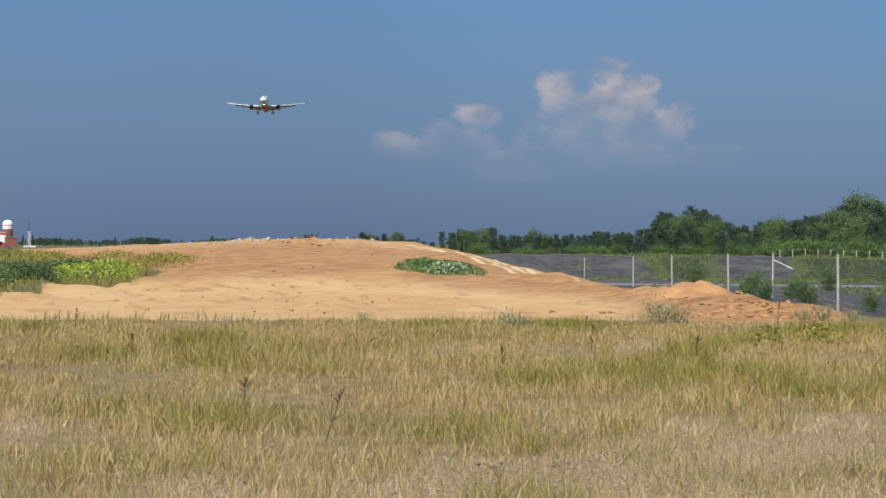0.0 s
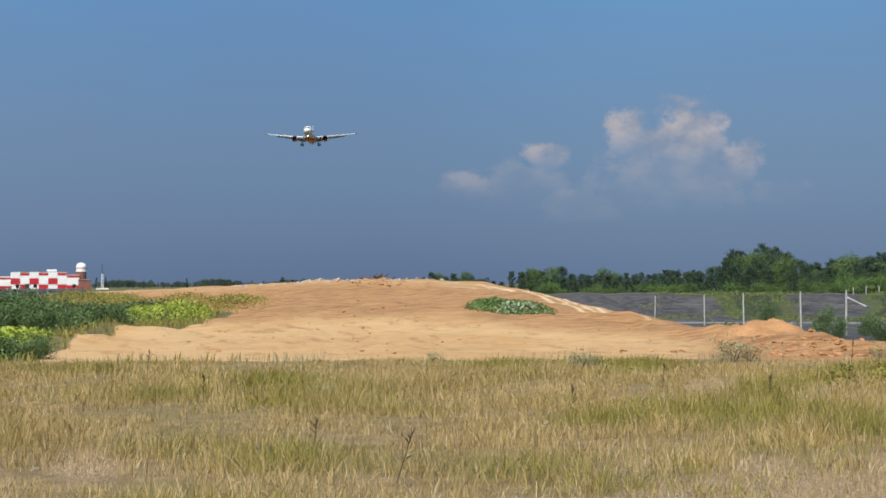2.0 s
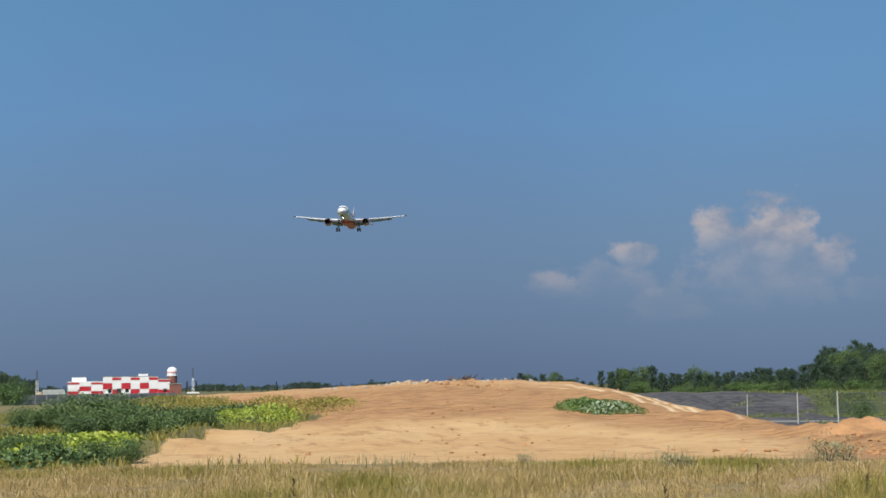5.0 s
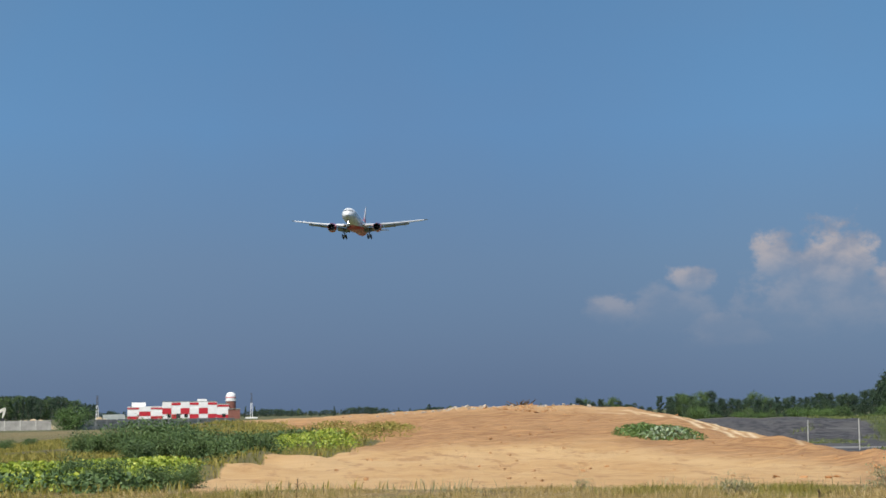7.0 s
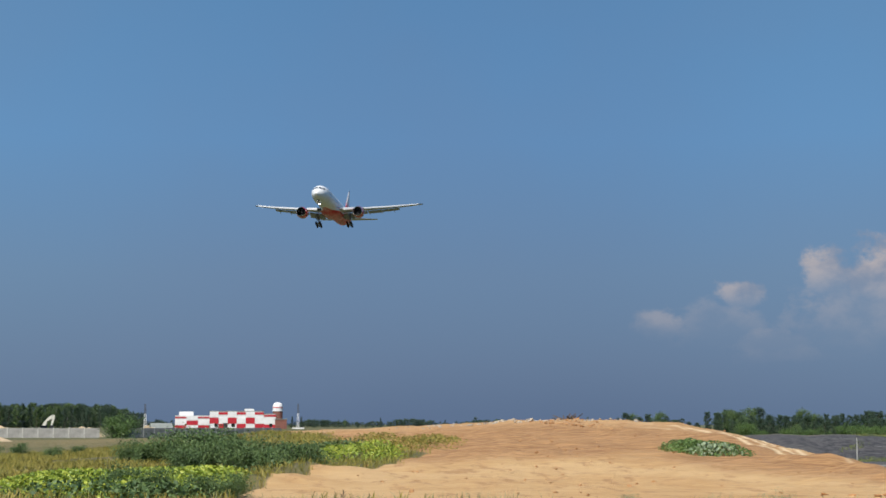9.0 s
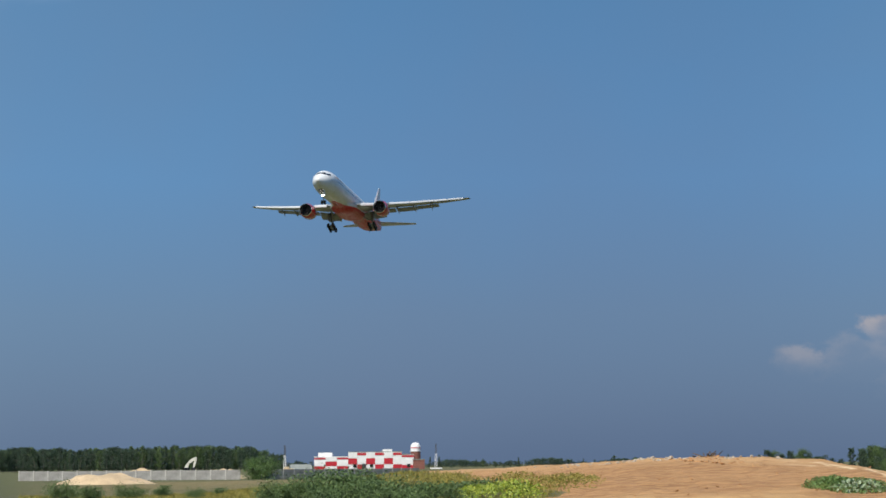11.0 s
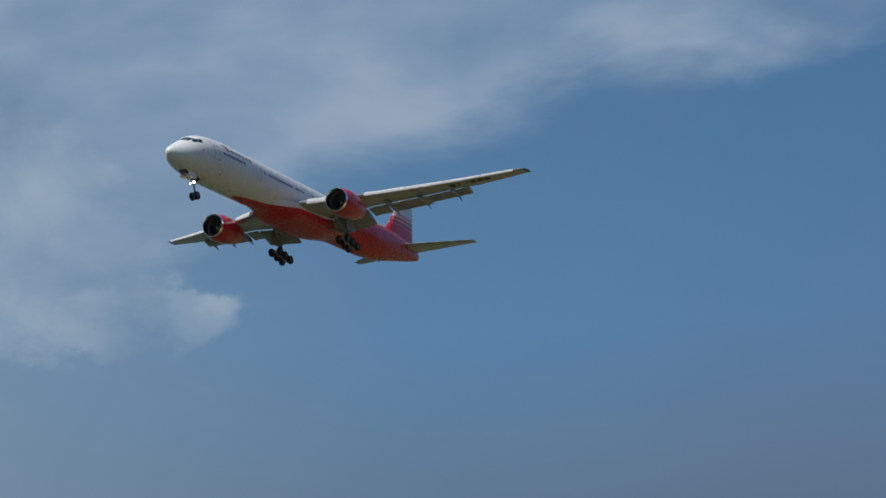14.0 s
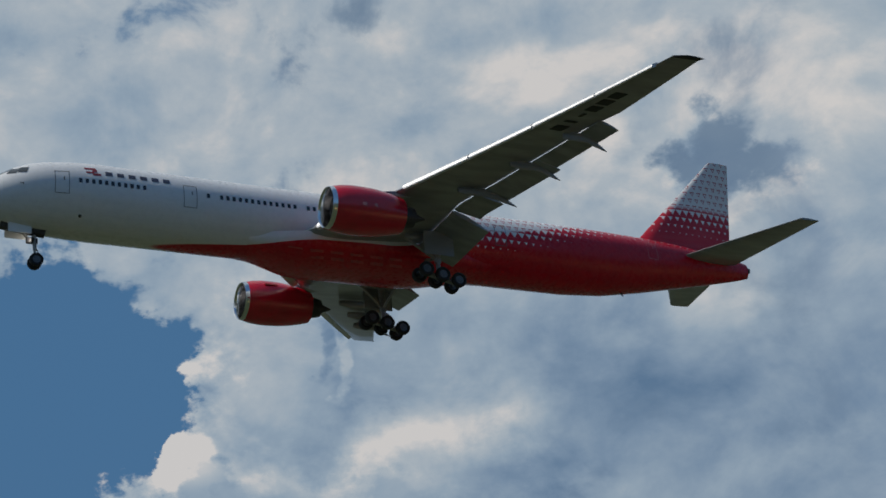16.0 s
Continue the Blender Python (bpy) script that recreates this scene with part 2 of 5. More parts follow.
def fuselage_paint(n):
    o = obj(n)
    x, y, z = n.xyz(o)
    # red belly: its edge climbs aft of the nose gear and wraps over the rear fuselage
    edge = n.step(x, 14.0, 28.0, -3.15, -2.45, False)
    edge = n.math("ADD", edge, n.step(x, 26.0, 34.0, 0.0, 0.2))
    edge = n.math("ADD", edge, n.step(x, 34.0, 45.0, 0.0, 2.3))
    edge = n.math("ADD", edge, n.step(x, 44.0, 60.0, 0.0, 3.2))
    h = n.math("SUBTRACT", z, edge)
    belly = n.step(h, -0.03, 0.03, 1.0, 0.0)
    ang = n.math("MULTIPLY", n.math("ARCTAN2", z, n.math("ABSOLUTE", y)), 3.1)
    size = n.step(h, -1.9, 0.8, -0.1, 0.5, False)
    white = n.step(h, 0.35, 0.6)
    trim = triangles(n, x, ang, size, 0.72, white)
    plain = n.mix(belly, WHITE, RED)
    col = n.mix(n.step(x, 39.0, 40.0), plain, trim)
    dirt = n.math("MULTIPLY", streaks(n, o), n.step(z, -3.0, 1.0, 0.1, 0.03))
    return [n.mix(dirt, col, n.mix(0.75, col, (0.1, 0.1, 0.1))), None, n.step(n.noise(o, 2.0), 0.3, 0.7, 0.22, 0.36)]


def fin_paint(n):
    o = obj(n)
    x, y, z = n.xyz(o)
    size = n.step(z, 3.0, 7.4, -0.1, 0.5, False)
    white = n.step(z, 6.6, 7.2)
    return n.mix(n.math("MULTIPLY", streaks(n, o), 0.08), triangles(n, x, z, size, 0.74, white), (0.3, 0.3, 0.3))


def lower_grey(n):
    o = obj(n)
    x, y, z = n.xyz(o)
    s = n.vec("MULTIPLY", o, (0.25, 1.2, 1.0))
    f = n.step(n.noise(s, 0.9, 6), 0.35, 0.7)
    lines = n.math("MINIMUM", n.math("ABSOLUTE", n.math("SUBTRACT", n.math("FRACT", n.math("DIVIDE", y, 2.15)), 0.5)), 0.02)
    col = n.mix(f, (0.20, 0.205, 0.215), (0.30, 0.305, 0.315))
    return n.mix(n.step(lines, 0.004, 0.012, 0.45, 0.0), col, (0.2, 0.19, 0.18))


M_FUSE = material("airliner_paint", fuselage_paint, 0.28, coat=0.1)
M_FUSE.node_tree.nodes["Principled BSDF"].inputs["Specular IOR Level"].default_value = 0.32
M_FIN = material("tail_paint", fin_paint, 0.35, coat=0.1)
M_WING = material("wing_grey", lower_grey, 0.3, coat=0.5)
M_SLAT = material("slat_metal", worn((0.62, 0.63, 0.64), 2, 0.1), 0.4, 0.2)
M_RED = material("red_paint", worn(RED, 1.2, 0.12), 0.25, coat=0.5)
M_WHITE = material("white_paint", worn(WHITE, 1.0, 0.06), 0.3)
M_CHROME = material("polished_metal", worn((0.82, 0.82, 0.83), 3, 0.06), 0.16, 1.0)
M_DARK = material("dark_metal", worn((0.05, 0.05, 0.055), 4, 0.3), 0.5, 0.4)
M_FAN = material("fan_titanium", worn((0.10, 0.10, 0.11), 4, 0.2), 0.4, 0.6)
M_TYRE = material("tyre_rubber", worn((0.02, 0.02, 0.021), 6, 0.3, 0.2), 0.85)
M_DUCT = material("intake_lining", worn((0.09, 0.09, 0.095), 3, 0.2), 0.5, 0.3)
M_RIM = material("wheel_rim", worn((0.13, 0.13, 0.135), 6, 0.2), 0.4, 0.6)
M_STRUT = material("gear_strut_paint", worn((0.3, 0.3, 0.3), 6, 0.2), 0.4, 0.2)
M_GLASS = material("cockpit_glass", (0.012, 0.014, 0.018), 0.08, coat=0.6)
M_LINE = material("panel_line", worn((0.10, 0.10, 0.10), 6, 0.2), 0.6)
M_SIGN = material("dark_red_lettering", worn((0.22, 0.02, 0.03), 6, 0.1), 0.4)
M_SIGN2 = material("grey_lettering", worn((0.05, 0.055, 0.09), 6, 0.1), 0.4)
M_NUMBER = material("black_marking", worn((0.02, 0.02, 0.02), 6, 0.1), 0.5)
M_BELLY = material("faded_belly_marking", worn((0.50, 0.07, 0.08), 2.5, 0.35), 0.4)
M_PINK = material("faded_white_marking", worn((0.62, 0.22, 0.22), 3, 0.2), 0.4)


def glow(name, colour, strength):
    m = material(name, colour, 0.4)
    b = m.node_tree.nodes["Principled BSDF"]
    b.inputs["Emission Color"].default_value = (*colour, 1)
    b.inputs["Emission Strength"].default_value = strength
    return m


M_LAMP = glow("landing_light", (1.0, 0.93, 0.8), 40.0)

WORLD = bpy.data.worlds.new("sky")
WORLD.use_nodes = True
scene.world = WORLD
build_sky(Net(WORLD.node_tree), WORLD.node_tree.nodes["Background"])

sun = new("sun", bpy.data.lights.new("sun", "SUN"))
sun.data.energy, sun.data.angle, sun.data.color = 4.6, radians(0.53), (1.0, 0.94, 0.85)
sun.matrix_world = look((0, 0, 300), Vector((0, 0, 300)) - Vector((math.sin(SUN_AZ) * math.cos(SUN_EL), math.cos(SUN_AZ) * math.cos(SUN_EL), math.sin(SUN_EL))))


def part(name, bm, mat, parent=None, label="", smooth=True):
    me = bpy.data.meshes.new(name)
    bmesh.ops.recalc_face_normals(bm, faces=bm.faces)
    if smooth:
        for f in bm.faces:
            f.smooth = True
        for e in bm.edges:
            if len(e.link_faces) == 2 and e.calc_face_angle() > 0.6:
                e.smooth = False
    bm.to_mesh(me)
    bm.free()
    for m in mat if isinstance(mat, (list, tuple)) else [mat]:
        me.materials.append(m)
    ob = new(name, me)
    if parent:
        ob.parent = parent
    if label:
        tagged(ob, label)
    return ob


def empty(name, parent=None):
    ob = new(name)
    ob.empty_display_size = 0.5
    if parent:
        ob.parent = parent
    return ob


def loft(bm, rings, closed=True, cap=True):
    """Skin a row of rings, each a list of points of one length."""
    vs = [[bm.verts.new(p) for p in r] for r in rings]
    n = len(vs[0])
    for a, b in zip(vs, vs[1:]):
        for i in range(n if closed else n - 1):
            j = (i + 1) % n
            bm.faces.new((a[i], a[j], b[j], b[i]))
    if cap:
        bm.faces.new(vs[0])
        bm.faces.new(vs[-1])
    return vs


def tube(bm, a, b, r0, r1=None, n=10):
    a, b = Vector(a), Vector(b)
    r1 = r0 if r1 is None else r1
    w = (b - a).normalized()
    u = w.orthogonal().normalized()
    v = w.cross(u)
    ring = lambda c, r: [c + r * (u * math.cos(t) + v * math.sin(t)) for t in (2 * math.pi * k / n for k in range(n))]
    loft(bm, [ring(a, r0), ring(b, r1)])


def block(bm, lo, hi, bev=0.0):
    r = bmesh.ops.create_cube(bm, size=1.0)
    for v in r["verts"]:
        v.co = Vector([l + (h - l) * (c + 0.5) for l, h, c in zip(lo, hi, v.co)])
    if bev:
        es = {e for v in r["verts"] for e in v.link_edges}
        bmesh.ops.bevel(bm, geom=list(es), offset=bev, segments=2, affect="EDGES")


def spin(bm, prof, n=40, centre=(0, 0, 0)):
    """A body of revolution about the x axis from (x, r) pairs."""
    c = Vector(centre)
    rings = [[c + Vector((x, r * math.cos(t), r * math.sin(t))) for t in (2 * math.pi * k / n for k in range(n))] for x, r in prof]
    return loft(bm, rings, cap=False)

# ---------------------------------------------------------------- the ground


def fbm(x, y, s, k=0.0, octaves=3):
    """Smooth noise on arrays, about -1 to 1."""
    out = np.zeros_like(x)
    amp = 0.6
    for i in range(octaves):
        f = 2.0 ** i / s
        a, b = 1.7 * i + k, 2.3 * i - k
        out += amp * (np.sin(x * f * 1.9 + 1.3 * np.sin(y * f * 1.3 + a) + b) * np.cos(y * f * 1.7 + 1.1 * np.sin(x * f * 1.1 - b) + a))
        amp *= 0.5
    return out


def ease(v, lo, hi):
    t = np.clip((v - lo) / (hi - lo), 0, 1)
    return t * t * (3 - 2 * t)


BROW_AZ = [-60, -14, -8, -4, -1, 2, 5, 7, 9, 11.5, 13, 14.5, 17, 20.3, 23, 26.4, 30, 60]
BROW_EL = [-1.0, -1.0, -0.95, -0.62, -0.32, -0.2, -0.06, 0.05, 0.13, 0.085, -0.01, -0.22, -0.9, -1.62, -1.95, -2.41, -2.6, -2.6]
BROW_R = [110, 110, 110, 110, 105, 100, 96, 95, 95, 95, 93, 87, 75, 60, 50, 41, 38, 38]


def land(x, y):
    """Height of the ground."""
    r = np.hypot(x, y) + 1e-6
    az = np.degrees(np.arctan2(x, y))
    rb = np.interp(az, BROW_AZ, BROW_R)
    zb = 1.7 + rb * np.tan(np.radians(np.interp(az, BROW_AZ, BROW_EL)))
    u = np.clip((r - 38) / np.maximum(rb - 38, 2), 0, 1)
    up = zb * ease(u, 0.12, 1.05) / 0.985
    # far side: level on the left, a long low ground on the right
    far_left = zb + (0.0 - zb) * ease(r, rb + 6, 300) - 0.5 * ease(r, 150, 280) + 0.5 * ease(r, 300, 600)
    low = -1.15 - 0.9 * ease(r, 80, 170)
    far_right = zb + (low - zb) * ease(r, rb, rb + 24)
    bank = ease(r + 1.6 * fbm(x, y, 7.0, 3.0, 4), 180, 196) * (2.35 + 0.25 * fbm(x, y, 22.0, 1.0) + 0.22 * fbm(x, y, 4.0, 5.0, 3))
    bank = bank - 1.2 * ease(r, 205, 260)
    far_right = far_right + bank
    k = ease(az, 11.5, 17.0)
    z = np.where(r < rb, up, far_left * (1 - k) + far_right * k)
    # unevenness: small in the meadow, heaps and ruts in the sand
    sandy = ease(r, 38, 46) * (1 - ease(r, rb + 2, rb + 40)) * ease(az, -6, 1)
    z = z + 0.02 * fbm(x, y, 3.0) * ease(r, 2, 8)
    z = z + sandy * (0.14 * fbm(x, y, 6.0, 2.0) + 0.09 * fbm(x, y, 1.5, 4.0, 4) + 0.035 * fbm(x, y, 0.5, 6.0, 2))
    for hx, hy, hr, hz in HEAP:
        d = np.hypot(x - hx, y - hy) / hr
        z = z + hz * np.exp(-d * d * 1.6) * (1 + 0.3 * fbm(x, y, 1.2, 5.0))
    z = z + 0.4 * fbm(x, y, 120.0, 3.0) * ease(r, 350, 900)
    return z


def at(az, r):
    return r * math.sin(radians(az)), r * math.cos(radians(az))


HEAP = [(*at(22.8, 50), 1.9, 0.3), (*at(24.2, 46), 1.7, 0.3), (*at(19.0, 55), 1.5, 0.3), (*at(17.7, 60), 2.2, 0.45), (*at(20.7, 52), 2.5, 0.35), (*at(0.7, 52), 2.6, 0.5), (*at(-1.0, 45), 2.6, 0.35),
        (*at(25.8, 42), 1.6, 0.3), (*at(9.5, 93), 5.0, 0.07), (*at(7.4, 94), 2.0, 0.08)]


def masks(x, y):
    r = np.hypot(x, y)
    az = np.degrees(np.arctan2(x, y))
    rb = np.interp(az, BROW_AZ, BROW_R)
    wob = 1.1 * fbm(x, y, 2.4, 7.0)
    left = np.interp(r, [36, 42, 52, 60, 66, 74, 110, 200], [-2.4, -1.6, 0.8, 3.2, 4.4, 2.2, -1.0, -4]) + 0.35 * fbm(x, y, 3.0, 9.0)
    sand = ease(r + wob, 36.0, 37.6) * ease(az, left - 0.25, left + 0.35) * (1 - ease(r, rb + 14, rb + 26) * ease(az, 12, 15))
    sand = sand * (1 - ease(r, 170, 320)) * (1 - ease(az, 27.2, 28.6) * (1 - ease(r, 36, 44) * 0))
    gravel = ease(az, 13, 16) * ease(r, rb + 12, rb + 22)
    gravel = np.maximum(gravel, ease(az, 27.5, 29.0) * ease(r, 44, 52))
    gravel = gravel * (1 - ease(r, 200, 225))
    spread = 1.2 * np.exp(-((az - 22.6 + 0.05 * (r - 185)) / 1.3) ** 2) + ease(az + 0.8 * fbm(x, y, 6.0, 1.0), 25.6, 27.0) + 0.5 * ease(fbm(x, y, 10.0, 3.0, 4), 0.1, 0.4)
    green = np.clip(spread * ease(r + 2 * fbm(x, y, 5.0), 168, 176), 0, 1) * ease(az, 17.5, 19.5)
    green = np.maximum(green, ease(r, 205, 230) * 0.8)
    bed = (1 - sand) * ease(r, 37, 40) * (1 - ease(az, 8, 10)) * (1 - ease(r, 90, 200) * 0.5)
    green = np.maximum(green, bed * (0.6 + 0.3 * fbm(x, y, 8.0, 2.0)))
    bare = np.zeros_like(x)
    for ba, br, wa, wr in BARE:
        d = np.hypot((az - ba) / wa, (r - br) / wr) + 0.35 * fbm(x, y, 0.9, 3.0)
        bare = np.maximum(bare, 1 - ease(d, 0.6, 1.1))
    turn = np.clip(1 - ease(az, 27, 33) * 1.0, 0, 1) * ease(az, -16, -8)
    green = np.maximum(green, (1 - turn) * 0.97)
    ruts = np.zeros_like(x)
    for off in (2.4, 4.6, 7.5):
        ruts = np.maximum(ruts, (1 - ease(np.abs(r - rb + off + 0.3 * fbm(x, y, 4.0)), 0.25, 0.75)) * ease(az, 11, 14) * (1 - ease(az, 17.5, 20)))
    u = np.clip((r - 38) / np.maximum(rb - 38, 2), 0, 1)
    raw = ease(u + 0.12 * fbm(x, y, 9.0, 2.0), 0.30, 0.5) * (1 - 0.5 * ease(u, 0.75, 0.95))
    raw = np.maximum(raw, ease(az, 19.5, 22))
    lane = (1 - ease(np.abs(r - 156 + 1.5 * fbm(x, y, 30.0)), 4.0, 6.5)) * ease(az, 15, 18)
    ruts = np.maximum(ruts, lane * 0.8)
    return sand, gravel, green, bare, ruts, raw


BARE = [(20.8, 27.5, 1.1, 2.2), (24.2, 25.0, 1.0, 1.2), (24.6, 27.5, 0.9, 1.0), (27.5, 21.5, 1.6, 1.0), (24.5, 14.2, 5.0, 1.5), (-0.6, 16.0, 1.4, 1.8), (19.5, 13.0, 3.0, 0.9), (6.0, 11.2, 3.0, 0.9), (13.0, 11.5, 4.0, 0.8), (23.5, 11.4, 6.0, 1.2), (22.5, 13.2, 5.5, 1.6), (28.2, 15.5, 2.6, 2.6), (15.5, 12.6, 3.0, 0.9), (18.5, 15.2, 1.6, 0.8), (22.6, 15.6, 1.2, 0.8), (-11.4, 50, 2.2, 7.0)]


def ground_paint(n):
    p = n.node("ShaderNodeNewGeometry").outputs["Position"]

    def attr(name):
        a = n.t.nodes.new("ShaderNodeAttribute")
        a.attribute_name = name
        return a.outputs["Fac"]

    big, mid, fine = n.noise(p, 0.35, 4), n.noise(p, 2.2, 6), n.noise(p, 22.0, 5, 0.65)
    grit = n.voronoi(p, 26.0).outputs["Distance"]
    soil = n.mix(n.step(mid, 0.35, 0.65), (0.21, 0.145, 0.06), (0.32, 0.225, 0.11))
    soil = n.mix(n.step(big, 0.4, 0.62, 0.0, 0.6), soil, (0.20, 0.165, 0.055))
    pale = n.mix(n.step(fine, 0.40, 0.60), (0.20, 0.13, 0.07), (0.45, 0.32, 0.20))
    soil = n.mix(attr("bare"), soil, pale)
    # sand: pale levelled strip, orange heaps, drag marks along the slope
    run = n.vec("MULTIPLY", p, (0.22, 1.3, 1.0))
    drag = n.noise(run, 2.2, 8, 0.68, 0.5)
    sand = n.mix(n.step(drag, 0.36, 0.66), (0.51, 0.295, 0.12), (0.61, 0.385, 0.175))
    sand = n.mix(n.step(n.noise(p, 0.16, 4), 0.42, 0.6, 0.0, 0.55), sand, (0.64, 0.43, 0.215))
    sand = n.mix(n.step(n.noise(n.vec("MULTIPLY", p, (1.0, 0.45, 1.0)), 1.3, 7, 0.72), 0.52, 0.64, 0.0, 0.75), sand, (0.38, 0.20, 0.08))
    rough = n.mix(n.step(n.noise(run, 3.0, 8, 0.72, 0.7), 0.38, 0.62), (0.22, 0.095, 0.034), (0.50, 0.27, 0.11))
    sand = n.mix(n.math("MULTIPLY", attr("raw"), 0.85), sand, rough)
    sand = n.mix(n.math("MULTIPLY", attr("ruts"), 1.0), sand, (0.74, 0.57, 0.35))
    lump = n.noise(n.vec("MULTIPLY", p, (1.0, 1.0, 2.5)), 1.1, 6, 0.65)
    grav = n.mix(n.step(lump, 0.38, 0.62), (0.025, 0.025, 0.029), (0.085, 0.08, 0.082))
    grav = n.mix(n.step(n.noise(p, 0.22, 6), 0.48, 0.66, 0.0, 0.6), grav, (0.11, 0.105, 0.10))
    grav = n.mix(attr("ruts"), grav, (0.30, 0.285, 0.26))
    grn = n.mix(n.step(mid, 0.35, 0.65), (0.035, 0.052, 0.014), (0.085, 0.105, 0.03))
    grn = n.mix(n.step(n.noise(p, 0.12, 4), 0.45, 0.62, 0.0, 0.6), grn, (0.06, 0.066, 0.028))
    grn = n.mix(n.step(attr("green"), 0.9, 0.97), grn, n.mix(n.step(mid, 0.35, 0.65), (0.016, 0.028, 0.012), (0.035, 0.052, 0.02)))
    col = n.mix(attr("green"), soil, grn)
    col = n.mix(attr("gravel"), col, grav)
    gmask = n.math("MULTIPLY", attr("green"), attr("gravel"))
    col = n.mix(n.step(n.math("ADD", gmask, n.math("MULTIPLY", mid, 0.5)), 0.65, 0.9), col, grn)
    edge = n.math("ADD", attr("sand"), n.math("MULTIPLY", n.math("SUBTRACT", fine, 0.5), 0.7))
    col = n.mix(n.step(edge, 0.35, 0.6), col, sand)
    h = n.math("ADD", n.math("ADD", n.math("MULTIPLY", drag, 0.6), n.math("MULTIPLY", fine, 0.3)), n.math("MULTIPLY", grit, 0.1))
    return [col, n.bump(h, 0.8, 0.2)]


def build_ground():
    azs = np.concatenate([np.arange(-180, -18, 4.0), np.arange(-18, 36, 0.16), np.arange(36, 180.1, 4.0)])
    rs = np.concatenate([np.array([0.0, 1.5, 3, 5]), np.arange(7, 36, 0.8), np.arange(36, 112, 0.38), 112 * 1.025 ** np.arange(0, 60), 112 * 1.025 ** 60 * 1.09 ** np.arange(1, 29)])
    A, R = np.meshgrid(np.radians(azs), rs)
    X, Y = R * np.sin(A), R * np.cos(A)
    Z = land(X, Y)
    me = bpy.data.meshes.new("ground")
    n, m = X.shape
    idx = np.arange(n * m).reshape(n, m)
    q = np.stack([idx[:-1, :-1], idx[:-1, 1:], idx[1:, 1:], idx[1:, :-1]], -1).reshape(-1, 4)[:, ::-1]
    me.from_pydata(np.stack([X, Y, Z], -1).reshape(-1, 3).tolist(), [], q.tolist())
    for name, v in zip(("sand", "gravel", "green", "bare", "ruts", "raw"), masks(X.ravel(), Y.ravel())):
        a = me.attributes.new(name, "FLOAT", "POINT")
        a.data.foreach_set("value", np.clip(v, 0, 1).astype(np.float32))
    me.polygons.foreach_set("use_smooth", np.ones(len(me.polygons), bool))
    me.materials.append(material("ground", ground_paint, 0.92))
    return tagged(new("ground", me), "dry meadow, sandy mound and grey gravel under one sheet", "ground", kind="structure")


build_ground()

# ---------------------------------------------------------------- the airliner
# local axes: x aft of the nose, y to starboard, z up from the fuselage's axis


NOSE_S = [0, 0.12, 0.4, 1, 2, 3, 4, 5, 6, 8, 10, 50, 53, 57, 61, 65, 69, 72, 73.2]
TOP = [-0.9, -0.6, -0.3, 0.12, 0.74, 1.4, 2.02, 2.45, 2.72, 2.99, 3.1, 3.1, 3.1, 3.06, 2.98, 2.82, 2.5, 2.12, 1.85]
BOT = [-0.9, -1.22, -1.5, -1.95, -2.35, -2.6, -2.78, -2.9, -2.97, -3.06, -3.1, -3.1, -3.1, -2.85, -2.2, -1.4, -0.6, 0.05, 0.4]
HALF = [0.0, 0.33, 0.62, 1.05, 1.6, 2.02, 2.34, 2.6, 2.77, 2.99, 3.1, 3.1, 3.06, 2.8, 2.4, 1.86, 1.2, 0.62, 0.34]


def hull(s):
    t, b, w = (float(np.interp(s, NOSE_S, k)) for k in (TOP, BOT, HALF))
    return t, b, max(w, 0.01)


def hull_point(s, z, side, out=0.0):
    """The point on the hull at station s and height z, on the side +1 (starboard) or -1 (port)."""
    t, b, w = hull(s)
    c, h = (t + b) / 2, (t - b) / 2
    k = max(-0.999, min(0.999, (z - c) / h))
    q = math.sqrt(1 - k * k)
    n = Vector((0, side * q / w, k / h)).normalized()
    return Vector((s, side * w * q, z)) + n * out


def hull_patch(bm, s0, s1, z0, z1, side, out=0.02, n=4, lean=0.0):
    """A small curved plate that lies on the hull."""
    grid = []
    for i in range(2):
        for inner in (0,):
            grid.append([hull_point((s0, s1)[i] + lean * k / n, z0 + (z1 - z0) * k / n, side, out) for k in range(n + 1)])
    a = [bm.verts.new(p) for p in grid[0]]
    b = [bm.verts.new(p) for p in grid[1]]
    for k in range(n):
        bm.faces.new((a[k], a[k + 1], b[k + 1], b[k]))


def airfoil(chord, thick, n=9, camber=0.02):
    """Closed outline (x, z) from the trailing edge over the top to the leading edge and back below."""
    xs = [0.5 * (1 + math.cos(math.pi * k / n)) for k in range(n + 1)]
    yt = lambda x: 5 * thick * (0.2969 * math.sqrt(x) - 0.126 * x - 0.3516 * x * x + 0.2843 * x ** 3 - 0.1015 * x ** 4)
    yc = lambda x: camber * 4 * x * (1 - x)
    top = [(x * chord, (yc(x) + yt(x)) * chord) for x in xs]
    low = [(x * chord, (yc(x) - yt(x)) * chord) for x in reversed(xs[1:-1])]
    return top + low


def wing_le(y):
    return 26.9 + (y - 3) * 0.684


def wing_te(y):
    return 39.0 - (y - 3) * 0.02 if y < 9.8 else 38.86 + (y - 9.8) * 0.438


def wing_z(y):
    k = (y - 3) / 27.4
    return -1.75 + (y - 3) * 0.125 + 1.3 * k * k


